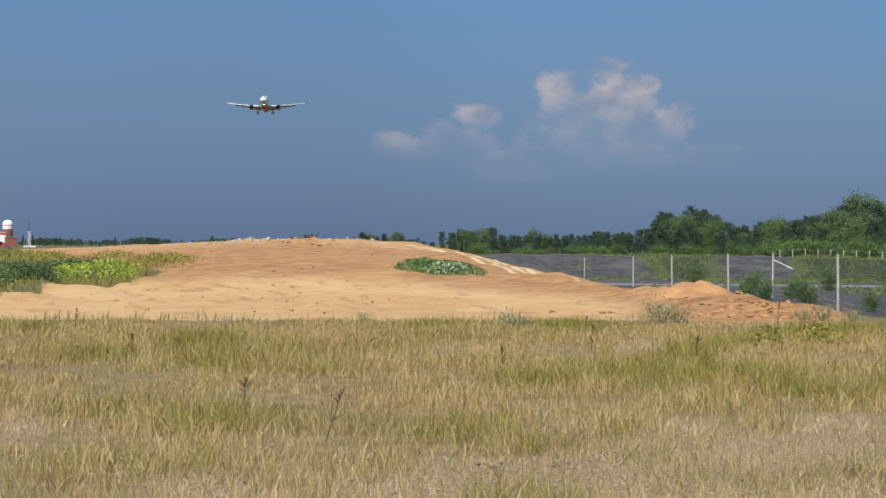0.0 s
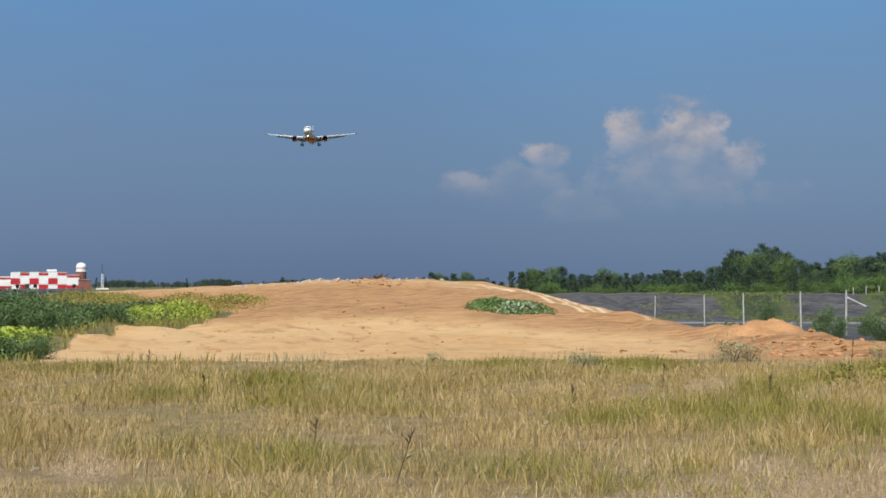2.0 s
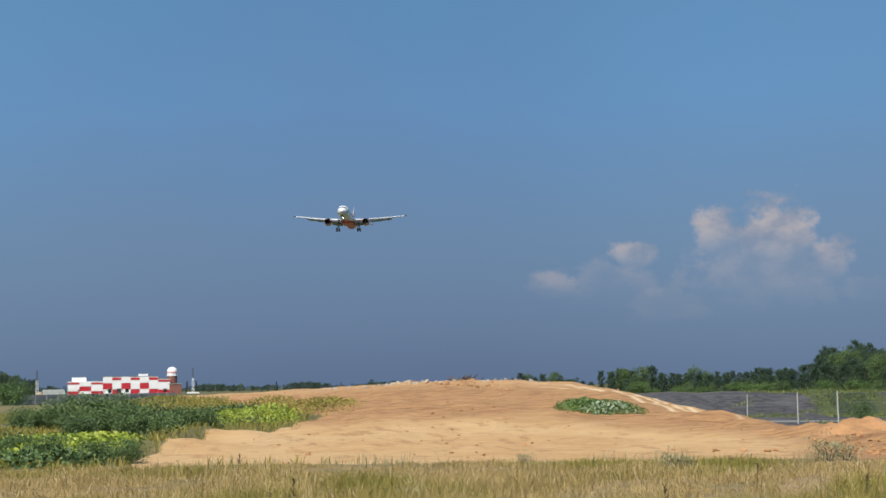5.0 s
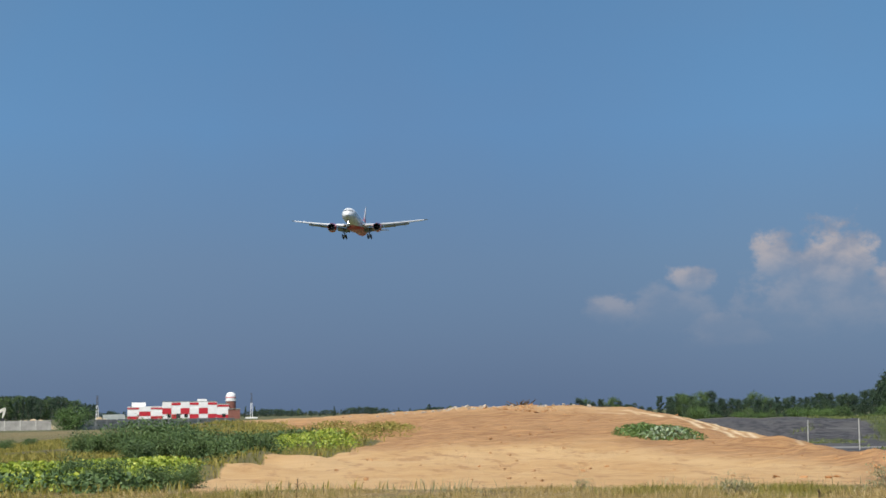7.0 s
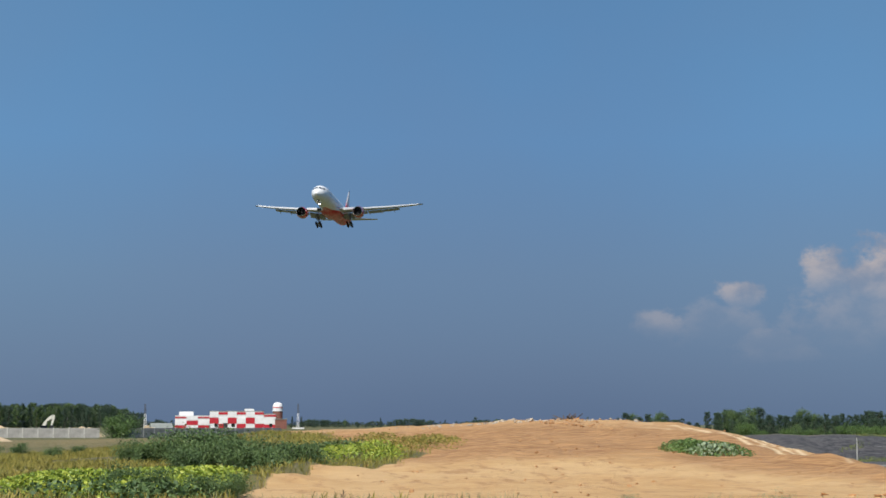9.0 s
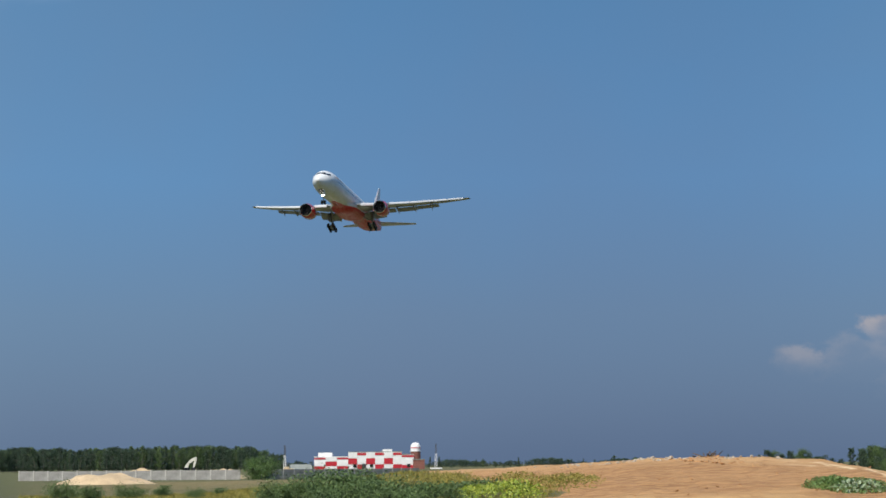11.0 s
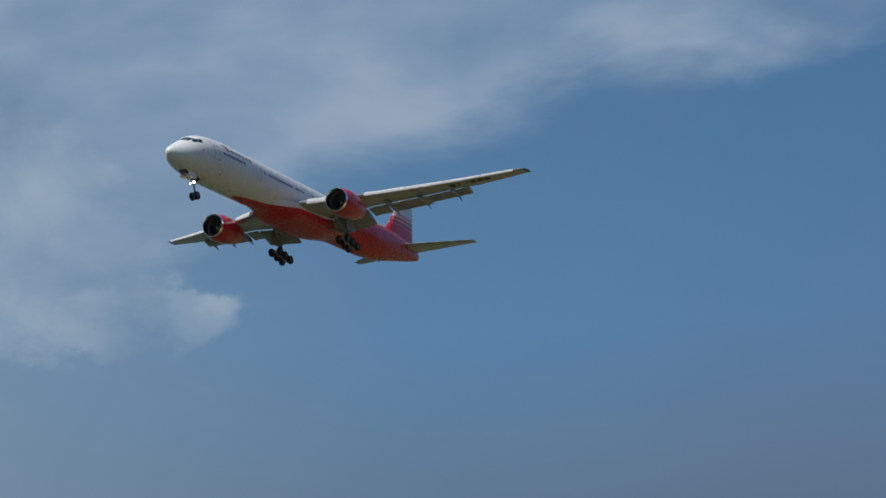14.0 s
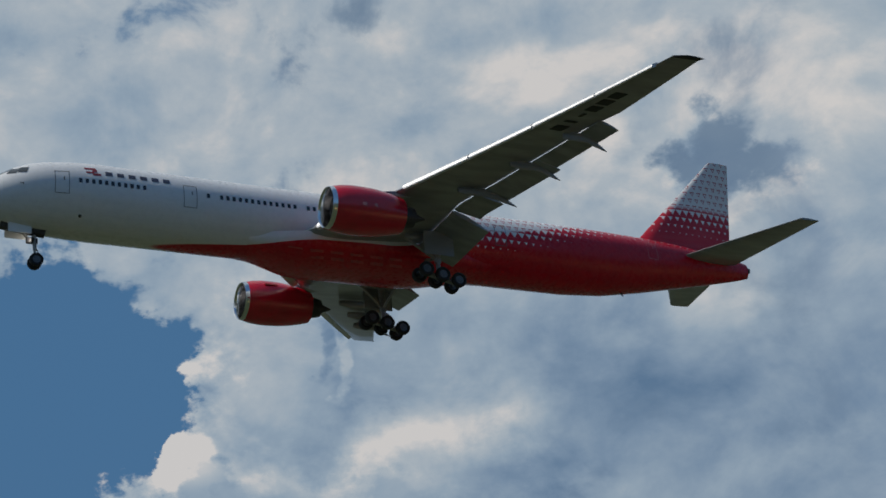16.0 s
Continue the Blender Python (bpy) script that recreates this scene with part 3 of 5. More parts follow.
def wing_rings(side, ys, f0=0.0, f1=1.0, thick=(0.13, 0.1), drop=0.0, twist=0.0, extra=0.0):
    rings = []
    for y in ys:
        c = wing_te(y) - wing_le(y)
        th = thick[0] + (thick[1] - thick[0]) * (y - 3) / 27.4
        x0, cc = wing_le(y) + f0 * c, (f1 - f0) * c + extra
        rings.append([(x0 + px * math.cos(twist) + pz * math.sin(twist), side * y, wing_z(y) - drop * c - px * math.sin(twist) + pz * math.cos(twist))
                      for px, pz in airfoil(cc, th)])
    return rings


def build_airliner():
    plane = empty("airliner")
    tagged(plane, "white and red twin-engine airliner on final approach, landing gear down", "airplane")

    # hull
    bm = bmesh.new()
    st = [0, 0.05, 0.12, 0.25, 0.4, 0.7] + [1 + 0.5 * k for k in range(18)] + [10 + 2 * k for k in range(21)] + [51 + 1.0 * k for k in range(22)] + [72.6, 73.2]
    rings = []
    for s in st:
        t, b, w = hull(s)
        c, h = (t + b) / 2, max((t - b) / 2, 0.01)
        rings.append([(s, w * math.cos(a), c + h * math.sin(a)) for a in (2 * math.pi * k / 56 for k in range(56))])
    loft(bm, rings)
    fuselage = part("fuselage", bm, M_FUSE, plane, "white fuselage with red belly and red patterned rear")

    # belly fairing between the wings
    bm = bmesh.new()
    rings = []
    for k in range(25):
        s = 22.5 + 22 * k / 24
        e = min(1, max(0.0, min((s - 22.5) / 5.5, (44.5 - s) / 8)))
        e = e * e * (3 - 2 * e)
        w, d = 2.2 + 1.35 * e, 2.95 + 0.85 * e
        rings.append([(s, w * math.copysign(abs(math.cos(a)) ** 0.8, math.cos(a)), -1.75 + (d - 1.75) * math.copysign(abs(math.sin(a)) ** 0.75, math.sin(a)))
                      for a in (math.pi + math.pi * q / 20 for q in range(21))])
    loft(bm, rings, closed=False, cap=False)
    part("belly_fairing", bm, M_FUSE, plane, "red wing-to-body fairing")

    # tail cone outlet
    bm = bmesh.new()
    spin(bm, [(73.15, 0.3), (73.5, 0.27), (73.52, 0.2), (73.2, 0.18)], n=20, centre=(0, 0, 1.2))
    part("exhaust_outlet", bm, M_DARK, plane, "dark auxiliary power outlet in the tail cone")

    # fin and tailplanes
    def plate(name, root, tip, mat, label, th=0.1):
        bm = bmesh.new()
        rings = []
        for k in range(7):
            f = k / 6
            le, te = (root[i] + (tip[i] - root[i]) * f for i in (0, 1))
            p = [root[2][i] + (tip[2][i] - root[2][i]) * f for i in (0, 1)]
            out = airfoil(te - le, th, camber=0.0)
            rings.append([(le + x, q, p[1]) if name == "fin" else (le + x, p[0], p[1] + q) for x, q in out])
        loft(bm, rings)
        return part(name, bm, mat, plane, label)

    plate("fin", (60.6, 71.6, (0, 2.3)), (70.7, 72.95, (0, 12.35)), M_FIN, "white and red fin with rows of small triangles")
    for s in (-1, 1):
        plate("tailplane", (64.6, 71.2, (s * 1.0, 1.15)), (71.7, 73.8, (s * 10.7, 1.8)), M_WING, "grey tailplane", 0.09)

    for s in (-1, 1):
        # main wing box with rear edge cut short for the flaps
        bm = bmesh.new()
        ys = [2.2, 3, 4, 5.5, 7, 8.5, 9.8, 11.5, 13.5, 16, 18.5, 21, 23.5, 26, 28, 30.15]
        rings = []
        for y in ys:
            cut = 0.84 if y < 22.5 else 1.0
            rings += wing_rings(s, [y], 0.0, cut, (0.135, 0.105))
        loft(bm, rings)
        wing = part("wing", bm, M_WING, plane, "swept grey wing with weathered underside")
        bm = bmesh.new()
        r0 = wing_rings(s, [30.15], 0, 1, (0.135, 0.106))[0]
        r1 = [(wing_le(30.46) + 0.75 + px, s * 30.46, wing_z(30.46) + pz) for px, pz in airfoil(1.75, 0.05)]
        loft(bm, [r0, r1])
        part("wing_tip", bm, M_DARK, wing, "dark wing tip cap")
        # slats
        for y0, y1 in ((4.6, 8.6), (11.2, 16.0), (16.1, 20.6), (20.7, 25.0), (25.1, 29.0)):
            bm = bmesh.new()
            rings = []
            for k in range(4):
                y = y0 + (y1 - y0) * k / 3
                cc = 0.15 * (wing_te(y) - wing_le(y)) + 0.6
                x0, z0 = wing_le(y) - 0.3 * cc, wing_z(y) - 0.22 * cc
                a = -0.5
                rings.append([(x0 + px * math.cos(a) + pz * math.sin(a), s * y, z0 - px * math.sin(a) + pz * math.cos(a)) for px, pz in airfoil(cc, 0.3, 7, 0.07)])
            loft(bm, rings)
            part("slat", bm, M_SLAT, wing, "bright extended leading-edge slat")
        # flaps, lowered
        for y0, y1, tw, chord in ((3.3, 8.9, 0.44, 3.5), (9.2, 11.6, 0.26, 2.4), (11.9, 17.0, 0.33, 2.15), (17.05, 22.4, 0.33, 1.75)):
            bm = bmesh.new()
            rings = []
            for k in range(4):
                y = y0 + (y1 - y0) * k / 3
                cw = wing_te(y) - wing_le(y)
                x0, z0 = wing_le(y) + 0.822 * cw, wing_z(y) - 0.014 * cw - 0.06
                rings.append([(x0 + px * math.cos(tw) + pz * math.sin(tw), s * y, z0 - px * math.sin(tw) + pz * math.cos(tw)) for px, pz in airfoil(chord, 0.12, 8)])
            loft(bm, rings)
            part("flap", bm, M_WING, wing, "lowered grey flap")
        # flap track fairings
        for y, L in ((5.2, 5.6), (12.3, 5.2), (16.4, 4.4), (20.6, 3.8)):
            bm = bmesh.new()
            x1 = wing_te(y) + 1.55
            rings = []
            for k in range(11):
                f = k / 10
                r = 0.29 * math.sin(math.pi * min(1, 0.08 + 0.92 * f) ** 0.75) ** 0.7 + 0.02
                x = x1 - L * (1 - f)
                z = wing_z(y) - 0.42 - 0.10 * (1 - f) - (2.1 * max(0, f - 0.5) ** 1.2)
                rings.append([(x, s * y + 0.62 * r * math.cos(a), z + 1.25 * r * math.sin(a)) for a in (2 * math.pi * q / 12 for q in range(12))])
            loft(bm, rings)
            part("flap_fairing", bm, M_WING, wing, "pointed flap track fairing")
        # white tubes added to imitate sunlight in the gaps ahead of the outer flaps
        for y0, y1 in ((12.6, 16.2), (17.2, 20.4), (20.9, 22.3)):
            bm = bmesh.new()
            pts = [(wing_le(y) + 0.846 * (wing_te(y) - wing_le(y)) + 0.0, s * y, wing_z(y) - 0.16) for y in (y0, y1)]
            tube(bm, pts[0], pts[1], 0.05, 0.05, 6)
            part("flap_cove_strip", bm, M_WHITE, wing, "white strip added for the sunlight in the flap gap")
        # engine
        ez, ey, ex = -2.74, s * 9.9, 25.9
        bm = bmesh.new()
        prof = [(0.32, 1.66), (0.5, 1.74), (1.0, 1.86), (1.8, 1.95), (2.6, 1.96), (3.6, 1.92), (4.6, 1.80), (5.6, 1.60), (6.3, 1.42), (6.32, 1.34), (5.6, 1.4)]
        spin(bm, prof, n=44, centre=(ex, ey, ez))
        engine = part("engine_nacelle", bm, M_RED, plane, "red engine cowling")
        bm = bmesh.new()
        spin(bm, [(0.95, 1.46), (0.5, 1.47), (0.2, 1.50), (0.05, 1.55), (0.0, 1.60), (0.06, 1.645), (0.2, 1.672), (0.36, 1.69)], n=44, centre=(ex, ey, ez))
        part("intake_lip", bm, M_CHROME, engine, "polished metal intake lip")
        bm = bmesh.new()
        spin(bm, [(0.93, 1.465), (1.6, 1.44), (2.0, 1.43)], n=40, centre=(ex, ey, ez))
        part("intake_duct", bm, M_DUCT, engine, "dark grey intake duct")
        for k in range(26):
            bm = bmesh.new()
            a = 2 * math.pi * k / 26
            p = []
            for r, tw, w in ((0.4, 0.4, 0.1), (0.9, 0.7, 0.14), (1.42, 1.0, 0.17)):
                for sg in (-1, 1):
                    da = sg * w / r * math.sin(tw) * 0.9 + 0.12 * (r - 0.4)
                    p.append(bm.verts.new((ex + 1.75 + sg * w * math.cos(tw), ey + r * math.cos(a + da), ez + r * math.sin(a + da))))
            bm.faces.new((p[0], p[1], p[3], p[2]))
            bm.faces.new((p[2], p[3], p[5], p[4]))
            part("fan_blade", bm, M_FAN, engine)
        bm = bmesh.new()
        spin(bm, [(1.15, 0.02), (1.3, 0.16), (1.6, 0.34), (1.9, 0.42), (2.1, 0.42)], n=20, centre=(ex, ey, ez))
        part("spinner", bm, M_FAN, engine, "spinner cone")
        bm = bmesh.new()
        spin(bm, [(2.1, 0.0), (2.1, 1.42)], n=30, centre=(ex, ey, ez))
        part("fan_backing", bm, M_DARK, engine, "dark engine inside")
        bm = bmesh.new()
        spin(bm, [(5.3, 0.0), (5.3, 1.4)], n=30, centre=(ex, ey, ez))
        part("nozzle_backing", bm, M_DARK, engine)
        bm = bmesh.new()
        spin(bm, [(5.2, 1.05), (6.4, 1.0), (7.4, 0.78), (7.4, 0.7), (6.8, 0.7)], n=28, centre=(ex, ey, ez))
        spin(bm, [(6.8, 0.5), (7.6, 0.4), (8.5, 0.05)], n=20, centre=(ex, ey, ez))
        part("exhaust_nozzle", bm, M_DARK, engine, "dark exhaust nozzle and cone")
        bm = bmesh.new()
        sg = -1 if s < 0 else 1
        block(bm, (ex + 1.7, ey - sg * 1.75 - 0.05, ez + 1.0), (ex + 2.9, ey - sg * 1.62 + 0.05, ez + 1.14), 0.03)
        part("chine", bm, M_RED, engine, "small red strake")
        for q, w0 in ((2.3, 0.34), (3.3, 0.24)):
            bm = bmesh.new()
            zz = ez - 0.25
            w = math.sqrt(1.955 ** 2 - (zz - ez) ** 2)
            block(bm, (ex + q, ey + s * w - 0.02, zz - 0.14), (ex + q + w0, ey + s * w + 0.012, zz + 0.14), 0.01)
            part("cowling_marking", bm, M_PINK, engine, "small pale marking", False)
        # pylon
        bm = bmesh.new()
        rings = []
        for k in range(9):
            f = k / 8
            x = ex + 2.4 + 8.2 * f
            top = wing_z(10) + (0.25 if f > 0.45 else -0.55 + 1.75 * f)
            low = ez + 1.6 if f < 0.5 else ez + 1.6 + (f - 0.5) * 0.8
            w = 0.30 * math.sin(math.pi * min(0.97, max(0.06, f))) ** 0.6 + 0.03
            top = max(top, low + 0.1)
            rings.append([(x, ey + w * a, low + (top - low) * b) for a, b in ((-1, 0), (-1, 0.8), (-0.5, 1), (0.5, 1), (1, 0.8), (1, 0))])
        loft(bm, rings)
        part("pylon", bm, M_WING, engine, "grey engine pylon")

        # main landing gear
        gear = empty("main_gear", plane)
        tagged(gear, "six-wheeled main landing gear, lowered")
        gx, gy, gz = 37.5, s * 5.53, -5.6
        bm = bmesh.new()
        tube(bm, (gx - 0.1, gy, -1.9), (gx, gy, gz + 1.3), 0.30, 0.28, 14)
        tube(bm, (gx, gy, gz + 1.4), (gx, gy, gz), 0.19, 0.19, 14)
        part("strut", bm, M_STRUT, gear, "thick grey shock strut")
        bm = bmesh.new()
        tube(bm, (gx, gy, gz + 1.6), (gx + 0.2, s * 2.9, -2.9), 0.13, 0.13, 8)
        tube(bm, (gx, gy, gz + 1.5), (gx - 2.6, s * 4.9, -2.0), 0.13, 0.13, 8)
        part("side_brace", bm, M_STRUT, gear)
        tilt = 0.24
        bm = bmesh.new()
        d = Vector((math.cos(tilt), 0, -math.sin(tilt)))
        base = Vector((gx, gy, gz))
        tube(bm, base - 1.75 * d, base + 1.75 * d, 0.2, 0.2, 10)
        for k in (-1, 0, 1):
            tube(bm, base + 1.47 * k * d - Vector((0, 0.75, 0)), base + 1.47 * k * d + Vector((0, 0.75, 0)), 0.09, 0.09, 8)
        part("bogie_beam", bm, M_STRUT, gear)
        for k in (-1, 0, 1):
            for w in (-1, 1):
                wheel(gear, base + 1.47 * k * d + Vector((0, 0.7 * w, 0)), 0.635, 0.25)
        bm = bmesh.new()
        block(bm, (gx - 1.5, s * 6.2 - 0.05, -3.9), (gx + 1.2, s * 6.2 + 0.05, -1.8), 0.03)
        part("gear_door", bm, M_WING, gear, "grey strut door")

    # nose gear
    ng = empty("nose_gear", plane)
    tagged(ng, "twin-wheeled nose landing gear, lowered")
    bm = bmesh.new()
    tube(bm, (5.75, 0, -2.3), (5.9, 0, -4.5), 0.16, 0.15, 12)
    tube(bm, (5.88, 0, -4.4), (5.95, 0, -5.6), 0.1, 0.1, 10)
    tube(bm, (5.9, 0, -4.1), (4.3, 0, -2.6), 0.08, 0.08, 8)
    tube(bm, (5.95, -0.5, -5.43), (5.95, 0.5, -5.43), 0.07, 0.07, 8)
    tube(bm, (5.95, 0, -4.3), (6.3, 0, -4.9), 0.05, 0.05, 6)
    tube(bm, (6.3, 0, -4.9), (5.98, 0, -5.4), 0.05, 0.05, 6)
    part("strut", bm, M_STRUT, ng, "thin nose gear leg with drag strut")
    for w in (-1, 1):
        wheel(ng, Vector((5.95, 0.36 * w, -5.43)), 0.545, 0.2)
        bm = bmesh.new()
        block(bm, (3.7, 0.62 * w - 0.03, -3.45), (5.5, 0.62 * w + 0.03, -2.5), 0.03)
        part("gear_door", bm, M_WHITE, ng, "white nose gear door hanging open")
        bm = bmesh.new()
        spin(bm, [(-0.06, 0.17), (-0.08, 0.19), (0.06, 0.19), (0.2, 0.08), (0.2, 0.0)], n=16, centre=(5.6, 0.22 * w, -3.72))
        housing = part("light_housing", bm, M_DARK, ng, "dark housing of a landing light")
        bm = bmesh.new()
        spin(bm, [(-0.03, 0.0), (-0.025, 0.1), (0.0, 0.18)], n=16, centre=(5.6, 0.22 * w, -3.72))
        part("landing_light", bm, M_LAMP, housing, "lit landing light on the leg")
    bm = bmesh.new()
    block(bm, (5.2, -0.1, -4.0), (6.1, 0.1, -3.5), 0.04)
    part("light_bracket", bm, M_DARK, ng)
    bm = bmesh.new()
    tube(bm, (3.2, 0, -2.55), (6.6, 0, -2.93), 0.5, 0.5, 8)
    part("wheel_well", bm, M_DARK, ng, "dark open wheel well")

    # cockpit windows
    for s in (-1, 1):
        bm = bmesh.new()
        grid = []
        for i in range(4):
            row = []
            for j in range(4):
                ang = math.pi / 2 - s * (0.05 + 0.62 * i / 3)
                x = 2.6 + 1.0 * j / 3 + 0.28 * (i / 3) ** 1.5
                t, b, w = hull(x)
                c, h = (t + b) / 2, (t - b) / 2
                row.append(bm.verts.new((x - 0.01, w * math.cos(ang) * 1.004, c + h * math.sin(ang) + 0.025)))
            grid.append(row)
        for i in range(3):
            for j in range(3):
                bm.faces.new((grid[i][j], grid[i + 1][j], grid[i + 1][j + 1], grid[i][j + 1]))
        part("windscreen", bm, M_GLASS, fuselage, "dark cockpit windscreen")
        for x0, x1, z0, z1, lean in ((3.25, 3.9, 0.84, 1.42, 0.42), (4.05, 4.65, 0.92, 1.5, 0.26)):
            bm = bmesh.new()
            hull_patch(bm, x0, x1, z0, z1, s, 0.03, 4, lean)
            part("side_window", bm, M_GLASS, fuselage, "dark cockpit side window")

    # doors, cabin windows and lettering on both sides
    for s in (-1, 1):
        for x in (6.7, 16.8, 30.0, 44.5, 60.6):
            z0, z1 = -0.75, 1.15
            if x > 59:
                z0, z1 = 0.1, 1.7
            lines = ((x, x + 0.05, z0, z1), (x + 1.05, x + 1.10, z0, z1), (x, x + 1.1, z0 - 0.03, z0 + 0.02), (x, x + 1.1, z1 - 0.02, z1 + 0.03))
            bm = bmesh.new()
            for l in lines:
                hull_patch(bm, *l, s, 0.015)
            hull_patch(bm, x + 0.66, x + 0.74, 0.32 + (z0 + 0.75), 0.62 + (z0 + 0.75), s, 0.02)
            part("cabin_door", bm, M_LINE if x < 45 else M_PINK, fuselage, "cabin door with dark seam", False)
        rows = [(8.5 + 0.5 * k) for k in range(11)] + [18.7] + [19.8 + 0.52 * k for k in range(13)] + [27.2 + 0.52 * k for k in range(5)]
        rows += [32.0 + 0.52 * k for k in range(22)]
        master = None
        for x in rows:
            if abs(x - 30.5) < 0.9:
                continue
            if master is None:
                bm = bmesh.new()
                hull_patch(bm, x, x + 0.26, 0.22, 0.62, s, 0.014, 2)
                for v in bm.verts:
                    v.co.x -= x
                o = part("cabin_window", bm, M_GLASS, fuselage, "", False)
                o.location.x = x
                if x > 10:
                    master = o
            else:
                o = new("cabin_window", master.data)
                o.parent, o.location = fuselage, (x, 0, 0)
        # name of the airline as bars, with its sign as a bent red shape
        for k in range(6):
            bm = bmesh.new()
            x = 10.6 + 0.92 * k
            hull_patch(bm, x, x + 0.55, 1.12, 1.55, s, 0.014)
            part("name_bar", bm, M_SIGN2, fuselage, "dark bar of the airline's name", False)
        bm = bmesh.new()
        hull_patch(bm, 9.0, 9.9, 1.6, 1.82, s, 0.014)
        hull_patch(bm, 9.6, 9.95, 1.35, 1.65, s, 0.016)
        hull_patch(bm, 9.1, 9.7, 1.2, 1.38, s, 0.014)
        hull_patch(bm, 9.6, 10.25, 1.0, 1.25, s, 0.014)
        part("airline_sign", bm, M_SIGN, fuselage, "dark red sign shape", False)
        bm = bmesh.new()
        tube(bm, hull_point(4.4, -0.2, s), hull_point(4.4, -0.2, s, 0.18), 0.03, 0.03, 6)
        tube(bm, hull_point(4.4, -0.2, s, 0.18), hull_point(4.1, -0.2, s, 0.2), 0.035, 0.02, 6)
        part("air_data_probe", bm, M_DARK, fuselage)
        bm = bmesh.new()
        tube(bm, hull_point(8.8, -2.2, s), hull_point(8.8, -2.2, s, 0.03), 0.14, 0.14, 10)
        part("outflow_port", bm, M_DARK, fuselage)
    for k, ww in enumerate((0.34, 0.12, 0.22, 0.34, 0.34, 0.38)):
        y = 21.0 + 0.88 * k
        c = wing_te(y) - wing_le(y)
        x, z = wing_le(y) + 0.36 * c, wing_z(y) - 0.042 * c - 0.02
        half = 0.12 if k == 2 else 0.52
        bm = bmesh.new()
        block(bm, (x - half, -y - ww, z), (x + half, -y + ww, z + 0.03))
        for v in bm.verts:
            v.co.x += 0.62 * (-v.co.y - y)
            v.co.z += 0.15 * (-v.co.y - y)
        part("registration_bar", bm, M_NUMBER, plane, "black bar of the registration under the wing", False)
    # large faded name across the red belly, as bars
    for k in range(6):
        bm = bmesh.new()
        lower, upper = [], []
        for q in range(5):
            sx = 25.6 + 1.75 * k + 1.15 * q / 4
            e = min(1, max(0.0, min((sx - 22.5) / 5.5, (44.5 - sx) / 8)))
            e = e * e * (3 - 2 * e)
            w, d = 2.2 + 1.35 * e + 0.03, 2.95 + 0.85 * e + 0.03
            for row, a in ((upper, 0.62), (lower, 1.0)):
                row.append(bm.verts.new((sx + (0.35 if row is lower else 0), -w * math.cos(a) ** 0.8, -1.75 - (d - 1.75) * math.sin(a) ** 0.75)))
        for q in range(4):
            bm.faces.new((upper[q], upper[q + 1], lower[q + 1], lower[q]))
        part("belly_name_bar", bm, M_BELLY, plane, "faded pink bar of the name under the belly", False)
    bm = bmesh.new()
    tube(bm, (58.5, 0, -2.3), (58.9, 0, -2.85), 0.14, 0.06, 8)
    part("drain_mast", bm, M_DARK, plane)
    bm = bmesh.new()
    block(bm, (27.0, -0.03, 3.05), (27.9, 0.03, 3.5), 0.01)
    part("aerial", bm, M_WHITE, plane)
    return plane


def wheel(parent, c, r, w):
    bm = bmesh.new()
    prof = [(-w * 0.75, r * 0.55), (-w, r * 0.68), (-w, r * 0.86), (-w * 0.72, r * 0.97), (0, r), (w * 0.72, r * 0.97), (w, r * 0.86), (w, r * 0.68), (w * 0.75, r * 0.55), (-w * 0.75, r * 0.55)]
    n = 24
    rings = [[c + Vector((q * math.cos(t), x, q * math.sin(t))) for t in (2 * math.pi * k / n for k in range(n))] for x, q in prof]
    loft(bm, rings, cap=False)
    for x, q in ((-0.7 * w, r * 0.56), (0.7 * w, r * 0.56)):
        vs = [bm.verts.new(c + Vector((q * math.cos(t), x, q * math.sin(t)))) for t in (2 * math.pi * k / n for k in range(n))]
        f = bm.faces.new(vs)
        f.material_index = 1
        hub = [bm.verts.new(c + Vector((0.5 * q * math.cos(t), x * 1.2, 0.5 * q * math.sin(t)))) for t in (2 * math.pi * k / n for k in range(n))]
        bm.faces.new(hub).material_index = 1
    return part("wheel", bm, [M_TYRE, M_RIM], parent, "black tyre on a grey hub")


AIRLINER = build_airliner()

# ---------------------------------------------------------------- plants


def leaf_paint(a, b, c):
    """Leaves or blades that differ one from the next, between three colours."""
    def build(n):
        g = n.node("ShaderNodeNewGeometry")
        rnd = g.outputs["Random Per Island"]
        o = n.node("ShaderNodeObjectInfo").outputs["Random"]
        p = g.outputs["Position"]
        f = n.math("ADD", n.math("MULTIPLY", rnd, 0.7), n.math("MULTIPLY", n.noise(p, 0.5, 3), 0.6))
        f = n.math("ADD", f, n.math("MULTIPLY", n.math("SUBTRACT", o, 0.5), 0.25))
        return n.ramp(f, [(0.15, a), (0.6, b), (0.98, c)])
    return build


M_LEAF = material("birch_leaves", leaf_paint((0.016, 0.036, 0.022), (0.03, 0.062, 0.034), (0.05, 0.092, 0.044)), 0.6)
M_LEAF2 = material("willow_leaves", leaf_paint((0.034, 0.07, 0.02), (0.066, 0.118, 0.032), (0.115, 0.18, 0.05)), 0.6)
M_LEAF3 = material("shrub_leaves", leaf_paint((0.04, 0.085, 0.018), (0.07, 0.135, 0.026), (0.115, 0.19, 0.04)), 0.55)
M_HOG = material("broad_leaves", leaf_paint((0.09, 0.15, 0.014), (0.24, 0.32, 0.028), (0.44, 0.47, 0.065)), 0.5)
